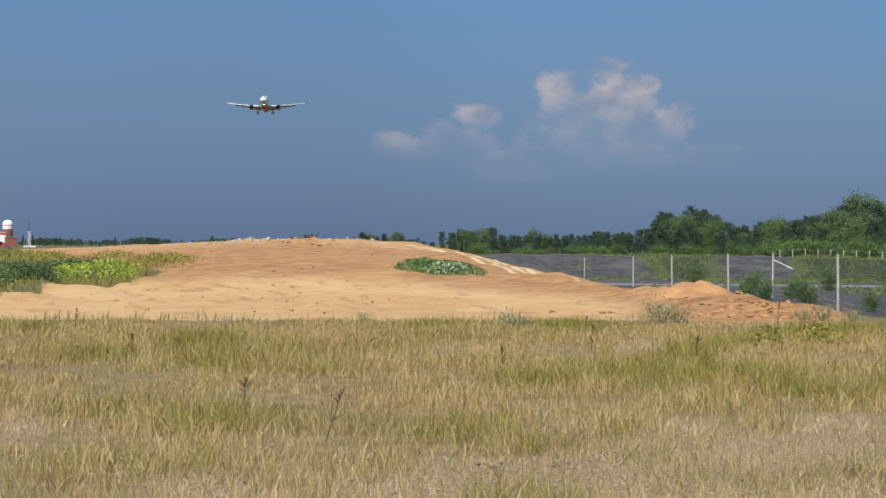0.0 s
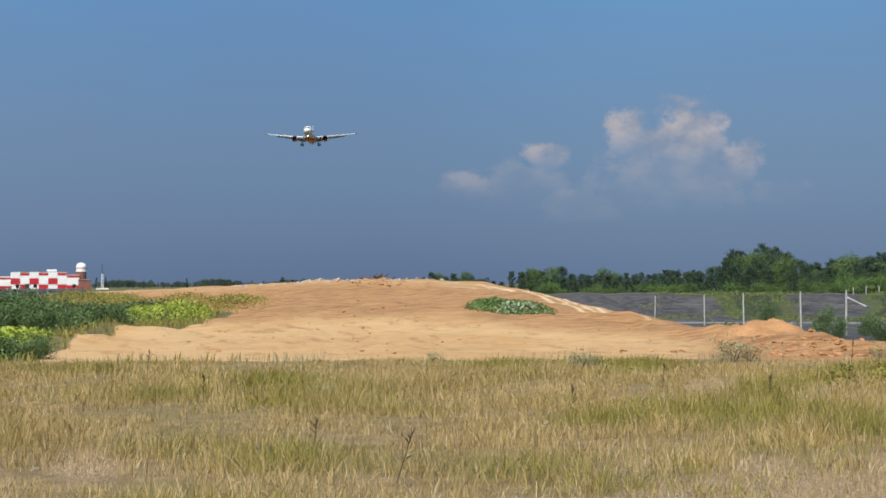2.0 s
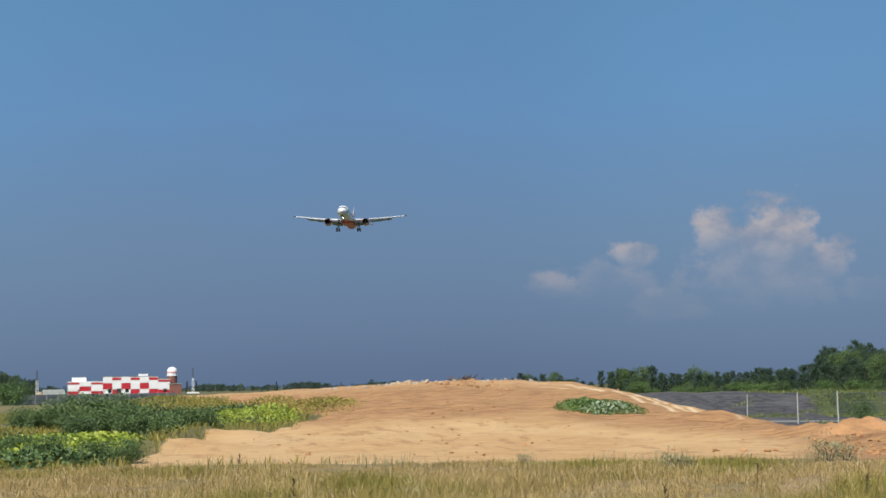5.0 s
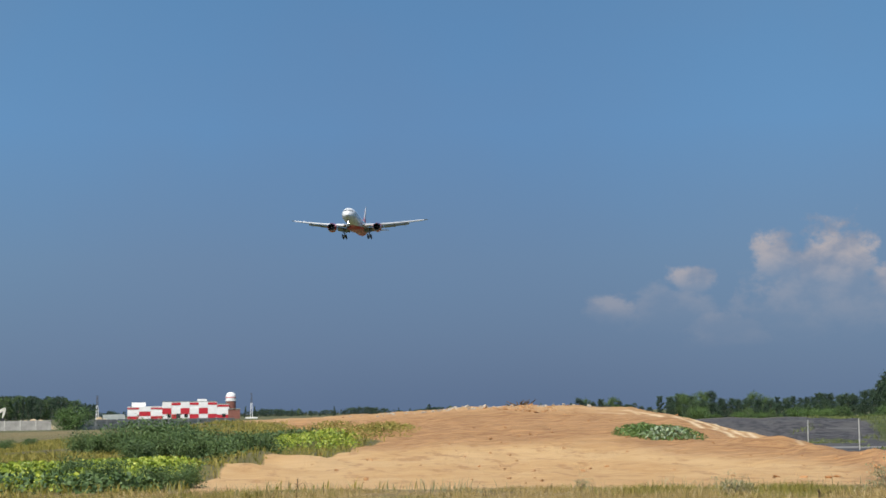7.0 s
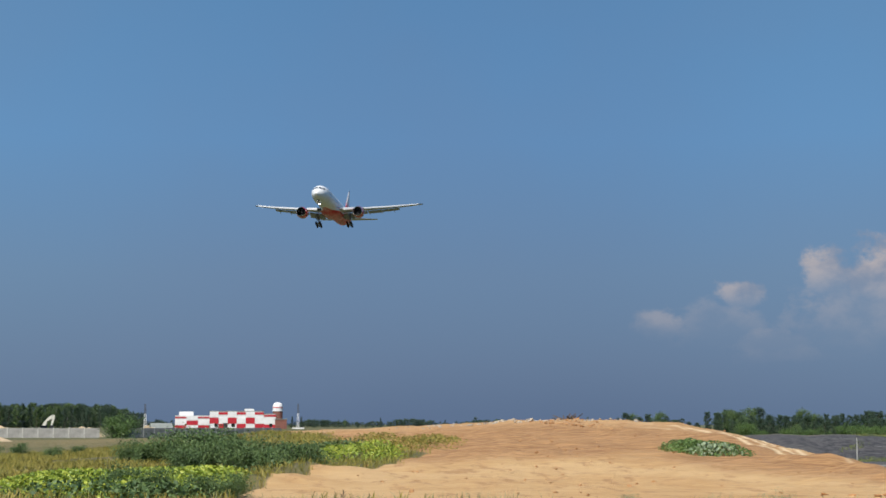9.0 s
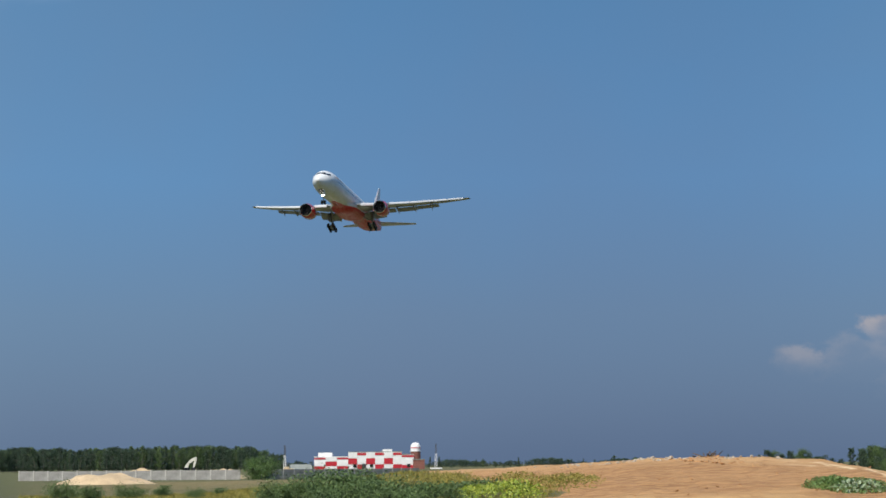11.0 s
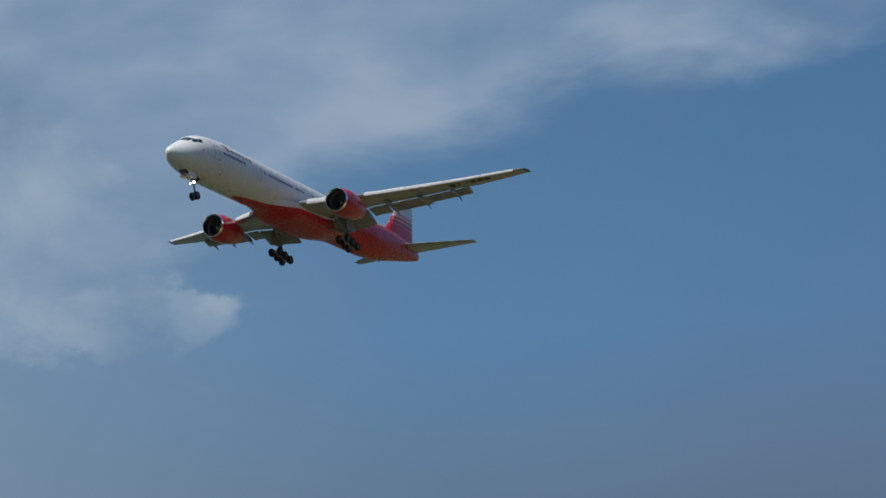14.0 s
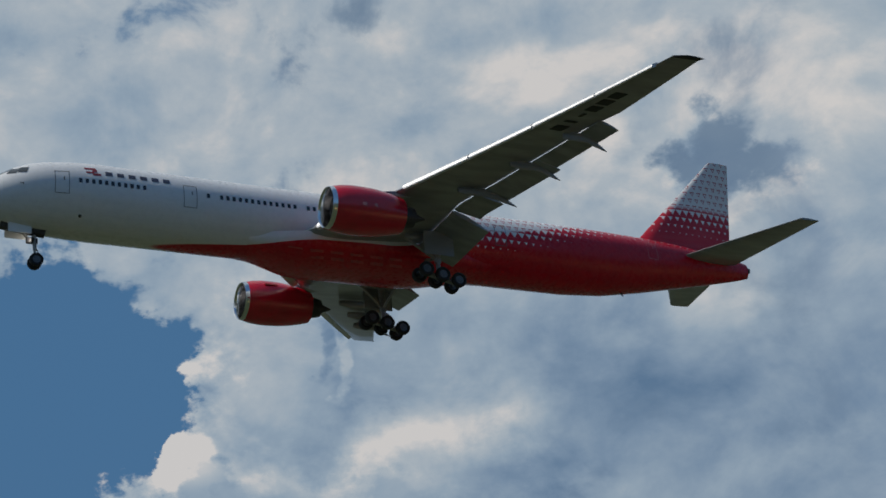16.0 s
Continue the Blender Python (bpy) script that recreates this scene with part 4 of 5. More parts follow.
M_GREY = material("grey_weed_leaves", leaf_paint((0.15, 0.15, 0.06), (0.26, 0.245, 0.115), (0.38, 0.35, 0.2)), 0.7)
M_PALE = material("pale_leaves", leaf_paint((0.10, 0.17, 0.06), (0.18, 0.26, 0.12), (0.34, 0.42, 0.28)), 0.6)
M_GRASS = material("meadow_grass", leaf_paint((0.14, 0.112, 0.026), (0.295, 0.212, 0.062), (0.54, 0.385, 0.165)), 0.65)
M_GREEN = material("green_grass", leaf_paint((0.095, 0.108, 0.014), (0.20, 0.185, 0.029), (0.35, 0.28, 0.06)), 0.65)
M_BANK = material("bank_grass", leaf_paint((0.07, 0.10, 0.025), (0.125, 0.155, 0.04), (0.2, 0.22, 0.065)), 0.7)
M_STRAW = material("dry_stalks", leaf_paint((0.26, 0.175, 0.075), (0.42, 0.315, 0.15), (0.62, 0.49, 0.29)), 0.7)
M_STEM = material("dead_stems", leaf_paint((0.03, 0.02, 0.012), (0.07, 0.045, 0.025), (0.13, 0.085, 0.045)), 0.8)


def bark(n):
    o = obj(n)
    f = n.noise(n.vec("MULTIPLY", o, (3, 3, 0.6)), 3.0, 5)
    return [n.mix(n.step(f, 0.4, 0.6), (0.06, 0.05, 0.04), (0.22, 0.2, 0.17)), n.bump(f, 0.5, 0.03)]


M_BARK = material("bark", bark, 0.9)
rng = np.random.default_rng(7)


def from_arrays(name, verts, faces, mat, parent=None):
    me = bpy.data.meshes.new(name)
    me.from_pydata(verts.tolist(), [], faces.tolist())
    me.materials.append(mat)
    ob = new(name, me)
    if parent:
        ob.parent = parent
    return ob


def leaves(c, size, flat=0.0, aspect=0.6):
    """Pointed leaves of four corners, folded along the middle, at the places c."""
    n = len(c)
    d = rng.normal(size=(n, 3))
    d[:, 2] *= 1 - flat
    d /= np.linalg.norm(d, axis=1)[:, None]
    u = np.cross(d, rng.normal(size=(n, 3)) * (1, 1, 1 - flat))
    u /= np.linalg.norm(u, axis=1)[:, None] + 1e-9
    w = np.cross(d, u)
    s = (size * rng.uniform(0.6, 1.3, n))[:, None]
    v = np.stack([c - d * s * 0.5, c + u * s * aspect * 0.5 + w * s * 0.08, c + d * s * 0.5, c - u * s * aspect * 0.5 + w * s * 0.08], 1).reshape(-1, 3)
    return v, np.arange(4 * n).reshape(n, 4)


def blades(x, y, z, h, w, lean):
    """Tapered, bent blades of grass that stand on the ground."""
    n = len(x)
    a = rng.uniform(0, 2 * np.pi, n)
    b = rng.uniform(0, 2 * np.pi, n)
    side = np.stack([np.cos(a), np.sin(a), np.zeros(n)], 1) * (w / 2)[:, None]
    tip = np.stack([np.cos(b) * lean * h, np.sin(b) * lean * h, h * np.sqrt(np.maximum(0.1, 1 - lean * lean * 0.6))], 1)
    p = np.stack([x, y, z - 0.02], 1)
    mid = p + tip * (0.35, 0.35, 0.58)
    v = np.stack([p - side, p + side, mid + side * 0.8, mid - side * 0.8, p + tip], 1).reshape(-1, 3)
    k = 5 * np.arange(n)[:, None]
    quads = k + np.array([0, 1, 2, 3])
    tris = k + np.array([3, 2, 4])
    return v, quads, tris


def stuff_blades(name, parts, mat, label, category):
    vs, fs, off = [], [], 0
    for v, q, t in parts:
        vs.append(v)
        fs += (q + off).tolist() + (t + off).tolist()
        off += len(v)
    me = bpy.data.meshes.new(name)
    me.from_pydata(np.concatenate(vs).tolist(), [], fs)
    me.materials.append(mat)
    return tagged(new(name, me), label, category, kind="stuff")


def polar(n, a0, a1, r0, r1):
    az = np.radians(rng.uniform(a0, a1, n))
    r = np.sqrt(rng.uniform(r0 * r0, r1 * r1, n))
    return r * np.sin(az), r * np.cos(az)


def build_meadow():
    x, y = polar(330000, -9, 34, 8.6, 36.6)
    r = np.hypot(x, y)
    sand, gravel, green, bare, ruts, raw = masks(x, y)
    tuft = fbm(x, y, 1.1, 2.0, 4)
    keep = rng.uniform(size=len(x)) < np.clip(0.62 + 0.55 * tuft - 0.48 * bare - 0.15 * (1 - ease(r, 9, 15)), 0.07, 1) * (1 - 0.93 * sand)
    x, y, r, tuft, bare = (k[keep] for k in (x, y, r, tuft, bare))
    z = land(x, y)
    patch = 1.25 * fbm(x, y, 3.6, 6.0, 4)
    h = np.clip(0.16 + 0.11 * patch + 0.11 * tuft, 0.04, 0.42) * rng.uniform(0.4, 1.6, len(x)) * (1 - 0.4 * bare) * (1 - 0.45 * ease(r, 30, 35))
    lush = (patch + 0.5 * fbm(x, y, 1.6, 8.0) + rng.normal(size=len(x)) * 0.25) > 0.3
    dry = (~lush) & (rng.uniform(size=len(x)) < 0.26 + 0.6 * bare + 0.35 * (1 - ease(r, 10, 18)))
    mid = ~(lush | dry)
    for name, k, mat, label in (("meadow_grass", mid, M_GRASS, "yellow-green meadow grass"), ("green_grass", lush, M_GREEN, "fresh green grass tufts"), ("straw", dry, M_STRAW, "bleached dry grass stalks")):
        w = rng.uniform(0.0025, 0.0055, k.sum()) * (0.72 + r[k] / 20)
        stuff_blades(name, [blades(x[k], y[k], z[k], h[k], w, rng.uniform(0.1, 1.1, k.sum()))], mat, label, "grass")
    # short stubble on the worn ground
    x, y = polar(240000, -4, 33, 8.6, 30)
    sand, gravel, green, bare, ruts, raw = masks(x, y)
    k = rng.uniform(size=len(x)) < 0.85 * bare + 0.25 * (1 - ease(np.hypot(x, y), 10, 16))
    x, y = x[k], y[k]
    h = rng.uniform(0.02, 0.11, len(x))
    stuff_blades("stubble", [blades(x, y, land(x, y), h, rng.uniform(0.003, 0.007, len(x)), rng.uniform(0.2, 1.25, len(x)))], M_STRAW, "short bleached stubble on worn ground", "grass")
    # taller seeding weeds along the edge of the sand
    x, y = polar(1500, -3, 30, 34.0, 36.8)
    k = fbm(x, y, 1.5, 1.0) + 0.5 * fbm(x, y, 5.0, 4.0) > 0.1
    x, y = x[k], y[k]
    h = rng.uniform(0.1, 0.38, len(x))
    stuff_blades("edge_weeds", [blades(x, y, land(x, y), h, np.full(len(x), 0.014), rng.uniform(0.03, 0.8, len(x)))], M_GREY, "tall grey-green weeds along the sand's edge", "weeds")
    # scattered brown seed heads in the meadow
    x, y = polar(420, -2, 31, 14, 36)
    h = rng.uniform(0.15, 0.4, len(x))
    stuff_blades("seed_stalks", [blades(x, y, land(x, y), h, np.full(len(x), 0.008), rng.uniform(0.02, 0.6, len(x)))], M_STEM, "thin dark seed stalks in the grass", "weeds")
    # rough grass on the far sides
    x, y = polar(90000, -14, 6.0, 37, 110)
    sand, gravel, green, bare, ruts, raw = masks(x, y)
    k = (rng.uniform(size=len(x)) > sand * 1.1) & (fbm(x, y, 9.0, 5.0) > -0.35)
    x, y = x[k], y[k]
    h = rng.uniform(0.08, 0.3, len(x))
    stuff_blades("rough_grass", [blades(x, y, land(x, y), h, np.full(len(x), 0.03), rng.uniform(0.1, 0.7, len(x)))], M_GREEN, "rough green and straw grass beside the mound", "grass")
    x, y = polar(60000, 16, 31, 40, 205)
    sand, gravel, green, bare, ruts, raw = masks(x, y)
    k = (rng.uniform(size=len(x)) > sand * 1.1) & (0.5 * fbm(x, y, 9.0, 5.0, 4) + 0.7 * green > 0.34)
    x, y = x[k], y[k]
    h = rng.uniform(0.08, 0.4, len(x))
    stuff_blades("bank_weeds", [blades(x, y, land(x, y), h, np.full(len(x), 0.09), rng.uniform(0.1, 0.9, len(x)))], M_BANK, "weeds on the grey bank and flat", "weeds")


def hit(az, el):
    """Distance at which the line of sight from the eye meets the ground."""
    rs = np.linspace(15, 260, 2500)
    x, y = rs * math.sin(radians(az)), rs * math.cos(radians(az))
    below = 1.7 + rs * math.tan(radians(el)) < land(x, y)
    return float(rs[np.argmax(below)]) if below.any() else 260.0


def bed(name, spots, size, mat, label, lift=(0.05, 0.3), flat=0.6, aspect=0.75):
    """Low leafy growth: spots of azimuth, distance, half-widths and number."""
    vs, fs, off = [], [], 0
    for az, r, wa, wr, n in spots:
        k = rng.normal(size=(n, 2)) * 0.5
        k = k[(k ** 2).sum(1) < 1.1]
        n = len(k)
        a, rr = np.radians(az + wa * k[:, 0]), r + wr * k[:, 1]
        x, y = rr * np.sin(a), rr * np.cos(a)
        z = land(x, y) + rng.uniform(*lift, n) * np.clip(1.3 - (k ** 2).sum(1), 0.3, 1.2)
        v, f = leaves(np.stack([x, y, z], 1), size, flat, aspect)
        vs.append(v)
        fs.append(f + off)
        off += len(v)
    return tagged(from_arrays(name, np.concatenate(vs), np.concatenate(fs), mat), label, "plants", kind="stuff")


def build_beds():
    bed("hogweed_bed", [(-3.4, 48, 1.9, 8, 7500), (-4.6, 47, 3.0, 8, 9500), (-7.2, 46, 3.0, 8, 8000), (-5.2, 42, 1.8, 3.0, 3600), (1.4, 66, 1.3, 4, 1700), (2.6, 68, 1.2, 3.0, 1200), (3.0, 64, 0.8, 1.6, 600)],
        0.105, M_HOG, "broad yellow-green leaves growing thickly beside the mound", (0.05, 0.38), 0.65)
    bed("low_weeds", [(-4.9, 39.0, 2.2, 1.8, 1500), (-7.0, 41, 3.0, 4.0, 1200), (1.2, 72, 2.0, 5.0, 1500), (-3.6, 52, 3.5, 4.0, 1500), (-6.6, 44, 2.2, 3.0, 900)], 0.12, M_LEAF2, "low dark green weeds", (0.03, 0.32), 0.3)
    bed("mound_grass", [(4.3, hit(4.3, -0.66), 1.5, 5, 2600), (2.6, hit(2.6, -0.6), 1.2, 6, 1600), (0.5, hit(0.5, -0.66), 1.5, 5, 1300)], 0.12, M_GREEN, "green growth on the back of the mound", (0.03, 0.3), 0.3, 0.4)
    r = hit(14.0, -0.98)
    bed("mound_plants", [(13.4, r + 1, 1.0, 3.0, 2400), (14.4, r, 1.2, 2.5, 2200)], 0.11, M_LEAF3, "green plants growing in a patch on the sand", (0.03, 0.35), 0.3, 0.5)
    bed("pale_plants", [(14.3, r - 1.0, 1.0, 1.4, 420)], 0.15, M_PALE, "pale silvery leaves in the green patch on the sand", (0.1, 0.4), 0.5)
    bed("leafy_weed", [(26.9, 28.6, 1.0, 1.0, 420), (25.2, 28.0, 0.6, 0.8, 140)], 0.07, M_GREEN, "yellow-green leafy weed in the dry grass", (0.03, 0.35), 0.3)


def bush(name, w, h, n, size, mat, seed, stems=7):
    """A bush: stems from one root and many leaves in uneven clumps."""
    global rng
    rng = np.random.default_rng(seed)
    b = empty(name)
    bm = bmesh.new()
    cl = []
    for k in range(stems):
        a = rng.uniform(0, 6.28)
        e = Vector((w * 0.42 * math.cos(a) * rng.uniform(0.3, 1), w * 0.42 * math.sin(a) * rng.uniform(0.3, 1), h * rng.uniform(0.5, 0.85)))
        tube(bm, (0, 0, -0.1), e, 0.03 * h / 2 + 0.01, 0.008, 5)
        cl.append(e)
    part("stems", bm, M_BARK, b)
    c = []
    for k in range(n // 24):
        e = cl[k % len(cl)]
        p = np.array(e) * rng.uniform(0.25, 1.1) + rng.normal(size=3) * (w * 0.15, w * 0.15, h * 0.13)
        p[2] = abs(p[2]) + 0.05 * h
        c.append(p + rng.normal(size=(24, 3)) * (w * 0.09, w * 0.09, h * 0.08))
    c = np.concatenate(c)
    c[:, 2] = np.maximum(c[:, 2], 0.03)
    v, f = leaves(c, size)
    from_arrays("crown", v, f, mat, b)
    return b


def tree(name, h, w, n, size, mat, seed, conifer=False, bare=0.2):
    """A tree: tapered trunk, limbs, and a crown of clumps of leaves with gaps."""
    global rng
    rng = np.random.default_rng(seed)
    t = empty(name)
    bm = bmesh.new()
    pts = [Vector((0, 0, -0.3))]
    for k in range(1, 7):
        pts.append(Vector((rng.normal() * 0.02 * h, rng.normal() * 0.02 * h, h * 0.93 * k / 6)))
    for k in range(6):
        tube(bm, pts[k], pts[k + 1], 0.018 * h * (1 - k / 6.6), 0.018 * h * (1 - (k + 1) / 6.6), 7)
    part("trunk", bm, M_BARK, t)
    bm = bmesh.new()
    ends = []
    m = 26 if conifer else 20
    for k in range(m):
        f = bare + (0.97 - bare) * (k + rng.uniform(0, 1)) / m
        a = k * 2.4 + rng.uniform(-0.5, 0.5)
        reach = (1.04 - f) if conifer else math.sin(math.pi * min(1, 0.16 + 0.8 * (f - bare) / (1 - bare))) ** 0.7
        L = 0.5 * w * reach * rng.uniform(0.6, 1.15)
        base = Vector((0, 0, h * f * 0.93))
        e = base + Vector((L * math.cos(a), L * math.sin(a), (-0.1 if conifer else 0.45) * L))
        tube(bm, base, e, 0.006 * h, 0.002 * h, 5)
        ends.append((base, e))
    part("limbs", bm, M_BARK, t)
    c = []
    for k in range(n // 22):
        base, e = ends[k % m]
        q = rng.uniform(0.45, 1.08)
        p = np.array(base.lerp(e, q)) + rng.normal(size=3) * 0.045 * w
        sp = (0.05 if conifer else 0.075) * w
        c.append(p + rng.normal(size=(22, 3)) * (sp, sp, sp * 0.8))
    v, f = leaves(np.concatenate(c), size)
    from_arrays("crown", v, f, mat, t)
    return t


def put(master, used, x, y, scale, turn, sink=0.0, tags=()):
    """Stand the first of a kind, or a copy of it, on the ground."""
    m = Matrix.Translation((x, y, float(land(np.array([x]), np.array([y]))[0]) - sink)) @ pose(0, 0, 0, 0, 0, turn)
    if not used:
        used.append(1)
        master.matrix_basis = m @ Matrix.Diagonal((scale, scale, scale, 1))
        return tagged(master, *tags)
    ob = copy_thing(master, m)
    ob.scale = (scale, scale, scale)
    return tagged(ob, *tags)


def build_woods():
    R = random.Random(3)
    kinds = [tree("birch", 9.0, 3.4, 7000, 0.2, M_LEAF, 11), tree("birch", 9.0, 4.0, 7600, 0.2, M_LEAF, 12, bare=0.15), tree("aspen", 9.0, 2.5, 6000, 0.19, M_LEAF, 13, bare=0.2), tree("willow", 7.0, 4.8, 6000, 0.22, M_LEAF2, 14, bare=0.05)]
    used = [[] for _ in kinds]
    full = (9.0, 9.0, 9.0, 7.0)
    TOP_AZ = [10.6, 11.2, 12.3, 12.9, 13.6, 14.0, 14.4, 15.8, 17.0, 18.4, 19.5, 20.9, 21.4, 22.3, 23.3, 24.2, 25.8, 27.0, 28.4, 29.4, 34]
    TOP_EL = [0.25, 0.42, 0.45, 0.25, 0.15, 0.45, 0.56, 0.62, 0.45, 0.5, 0.55, 0.58, 1.1, 1.4, 1.32, 0.7, 1.15, 1.1, 1.68, 1.5, 1.4]
    label = ("leafy green tree in the wood behind the grey bank", "tree", "wood behind the bank")
    for r0, step, cut in ((292, 0.27, 1.0), (268, 0.30, 0.9), (246, 0.36, 0.72)):
        az = 10.8 if r0 > 280 else 14.0
        while az < 34:
            az += step * R.uniform(0.6, 1.4)
            r = r0 + R.uniform(-7, 7) + (60 if az < 13.5 else 0)
            x, y = at(az, r)
            z = float(land(np.array([x]), np.array([y]))[0])
            top = 1.7 + r * math.tan(radians(float(np.interp(az, TOP_AZ, TOP_EL))))
            h = (top - z) * cut * R.uniform(0.78, 1.06)
            k = R.choice((0, 0, 1, 1, 2, 2, 3))
            put(kinds[k], used[k], x, y, max(2.5, h) / full[k] / 0.99, R.uniform(0, 360), 0.1, label)
    shrubs = [bush("shrub", 4.2, 3.0, 3600, 0.2, M_LEAF3, 21), bush("shrub", 3.4, 3.4, 3000, 0.2, M_LEAF2, 22)]
    used = [[], []]
    az = 14.5
    while az < 33:
        az += R.uniform(0.16, 0.4) if az > 22 else R.uniform(0.25, 0.5)
        k = R.choice((0, 0, 1))
        x, y = at(az, R.uniform(210, 236))
        put(shrubs[k], used[k], x, y, R.uniform(0.4, 0.95) * (1.0 if az > 25 else 0.62), R.uniform(0, 360), 0.1, ("bright green shrub at the foot of the wood", "shrub", "shrubs along the wood"))
    for az, r, s in ((24.6, 96, 0.42), (25.1, 88, 0.3), (26.5, 80, 0.34), (26.0, 92, 0.32), (27.2, 120, 0.4), (22.8, 150, 0.5), (28.6, 74, 0.25), (29.3, 110, 0.36)):
        x, y = at(az, r)
        put(shrubs[1], used[1], x, y, s, R.uniform(0, 360), 0.05, ("small dark green bush by the wire fence", "bush", "bushes by the fence"))
    # woods beyond the airfield
    far = [tree("forest_tree", 8.5, 3.8, 2400, 0.28, M_LEAF, 31, bare=0.1), tree("spruce", 8.5, 3.4, 2400, 0.26, M_LEAF, 32, True, 0.08), tree("forest_tree", 8.5, 3.2, 2200, 0.28, M_LEAF2, 33, bare=0.1), tree("forest_tree", 8.5, 8.5, 2600, 0.5, M_LEAF, 34, bare=0.03)]
    used = [[] for _ in far]
    for r0, step in ((660, 0.15), (630, 0.16), (600, 0.16)):
        az = -15.0
        while az < -5.4:
            az += step * R.uniform(0.6, 1.4)
            r = r0 + R.uniform(-10, 10)
            x, y = at(az, r)
            top = 1.7 + r * math.tan(radians(float(np.interp(az, [-15, -12, -9, -6.4, -5.4], [0.68, 0.64, 0.7, 0.66, 0.4]))))
            k = R.choice((0, 0, 1, 2))
            put(far[k], used[k], x, y, (top + 0.3) * R.uniform(0.85, 1.06) / 8.5, R.uniform(0, 360), 0.1, ("dark green tree in the distant wood", "tree", "distant wood"))
    for lone in (False, True):
        az = -5.6
        while az < 13.0:
            az += R.uniform(0.2, 0.8) if lone else R.uniform(0.06, 0.14)
            r = R.uniform(800, 900) if lone else R.uniform(860, 980)
            x, y = at(az, r)
            k = R.choice((0, 1, 1, 2)) if lone else R.choice((0, 3, 3, 3))
            top = R.uniform(0.1, 0.3) if lone else R.uniform(0.05, 0.13) + 0.05 * math.sin(az * 2.1)
            put(far[k], used[k], x, y, (1.7 + r * math.tan(radians(top))) / 8.5, R.uniform(0, 360), 0.1, ("far tree on the horizon", "tree", "trees on the horizon"))
    x, y = at(-5.95, 268)
    put(shrubs[0], used[0], x, y, 1.25, 40, 0.1, ("light green round tree by the concrete wall", "tree"))
    # dark willow bushes left of the mound
    dark = [bush("willow_bush", 3.4, 1.7, 5200, 0.12, M_LEAF2, 41, 10), bush("willow_bush", 2.6, 1.5, 4400, 0.115, M_LEAF2, 42, 9), bush("willow_bush", 2.2, 1.2, 3600, 0.11, M_LEAF2, 43, 8)]
    used = [[], [], []]
    for az, r, s, k in ((0.0, 54, 0.46, 0), (-0.8, 58, 0.5, 1), (-1.6, 62, 0.56, 0), (-2.5, 64, 0.95, 2), (-3.3, 66, 0.7, 0), (-4.2, 70, 0.66, 1), (0.3, 53, 0.6, 2), (-2.0, 60, 0.55, 1), (-5.0, 70, 0.6, 2), (-6.0, 42, 0.4, 0), (-4.9, 40.5, 0.4, 1), (-2.9, 62, 0.55, 0), (-0.4, 56, 0.7, 2), (-5.6, 72, 0.5, 0), (-3.8, 62, 0.5, 1),
                        (-8.2, 92, 0.35, 0), (-9.3, 100, 0.45, 1), (-10.4, 96, 0.5, 0), (-11.6, 92, 0.65, 2), (-3.0, 40, 0.42, 2), (-2.2, 39, 0.35, 1), (-7.4, 100, 0.4, 2), (-12.6, 94, 0.6, 0), (-3.8, 60, 0.6, 2)):
        x, y = at(az, r)
        put(dark[k], used[k], x, y, s * (1.1 if az > -6.5 and r > 50 else 1.0), R.uniform(0, 360), 0.05, ("dense dark green willow bush beside the mound", "bush", "bushes beside the mound"))
    # grey wormwood at the sand's edge
    worm = bush("wormwood", 1.3, 0.8, 700, 0.08, M_GREY, 51, 9)
    u = []
    for az, r, s in ((21.6, 36.0, 0.62), (22.2, 36.4, 0.5), (16.4, 33.0, 0.45), (16.9, 33.5, 0.35), (26.4, 37.4, 0.4), (27.0, 38.5, 0.5), (28.0, 38.0, 0.4), (7.5, 25.0, 0.3), (11.3, 36.0, 0.3)):
        x, y = at(az, r)
        put(worm, u, x, y, s, R.uniform(0, 360), 0.02, ("grey-green wormwood clump at the sand's edge", "weed", "wormwood clumps"))


def dead_stem(az, r, h, lean, seed):
    R = random.Random(seed)
    x, y = at(az, r)
    z = float(land(np.array([x]), np.array([y]))[0])
    bm = bmesh.new()
    a, b = Vector((0, 0, -0.03)), Vector((lean * h, 0, h))
    tube(bm, a, b, 0.006, 0.003, 6)
    for k in range(7):
        p = a.lerp(b, R.uniform(0.4, 0.95))
        tube(bm, p, p + Vector((R.uniform(-0.07, 0.12), R.uniform(-0.06, 0.06), R.uniform(0.04, 0.1))), 0.004, 0.002, 5)
    for k in range(10):
        p = a.lerp(b, R.uniform(0.75, 1.0))
        tube(bm, p, p + Vector((R.uniform(-0.03, 0.03), R.uniform(-0.03, 0.03), 0.05)), 0.007, 0.003, 5)
    ob = part("dried_weed", bm, M_STEM)
    ob.matrix_basis = pose(x, y, z)
    return tagged(ob, "dark dried weed stem standing in the grass", "weed", "dried stems")


build_meadow()
build_beds()
build_woods()
for _s in ((10.0, 14.2, 0.42, 0.35, 1), (22.85, 23.0, 0.42, -0.02, 2), (7.2, 17.5, 0.25, 0.1, 3), (3.4, 24, 0.4, 0.05, 4), (1.5, 30, 0.5, 0.1, 5), (16.2, 22, 0.35, -0.1, 6), (19.2, 26, 0.45, 0.08, 7), (25.5, 33, 0.6, 0.1, 8)):
    dead_stem(*_s)

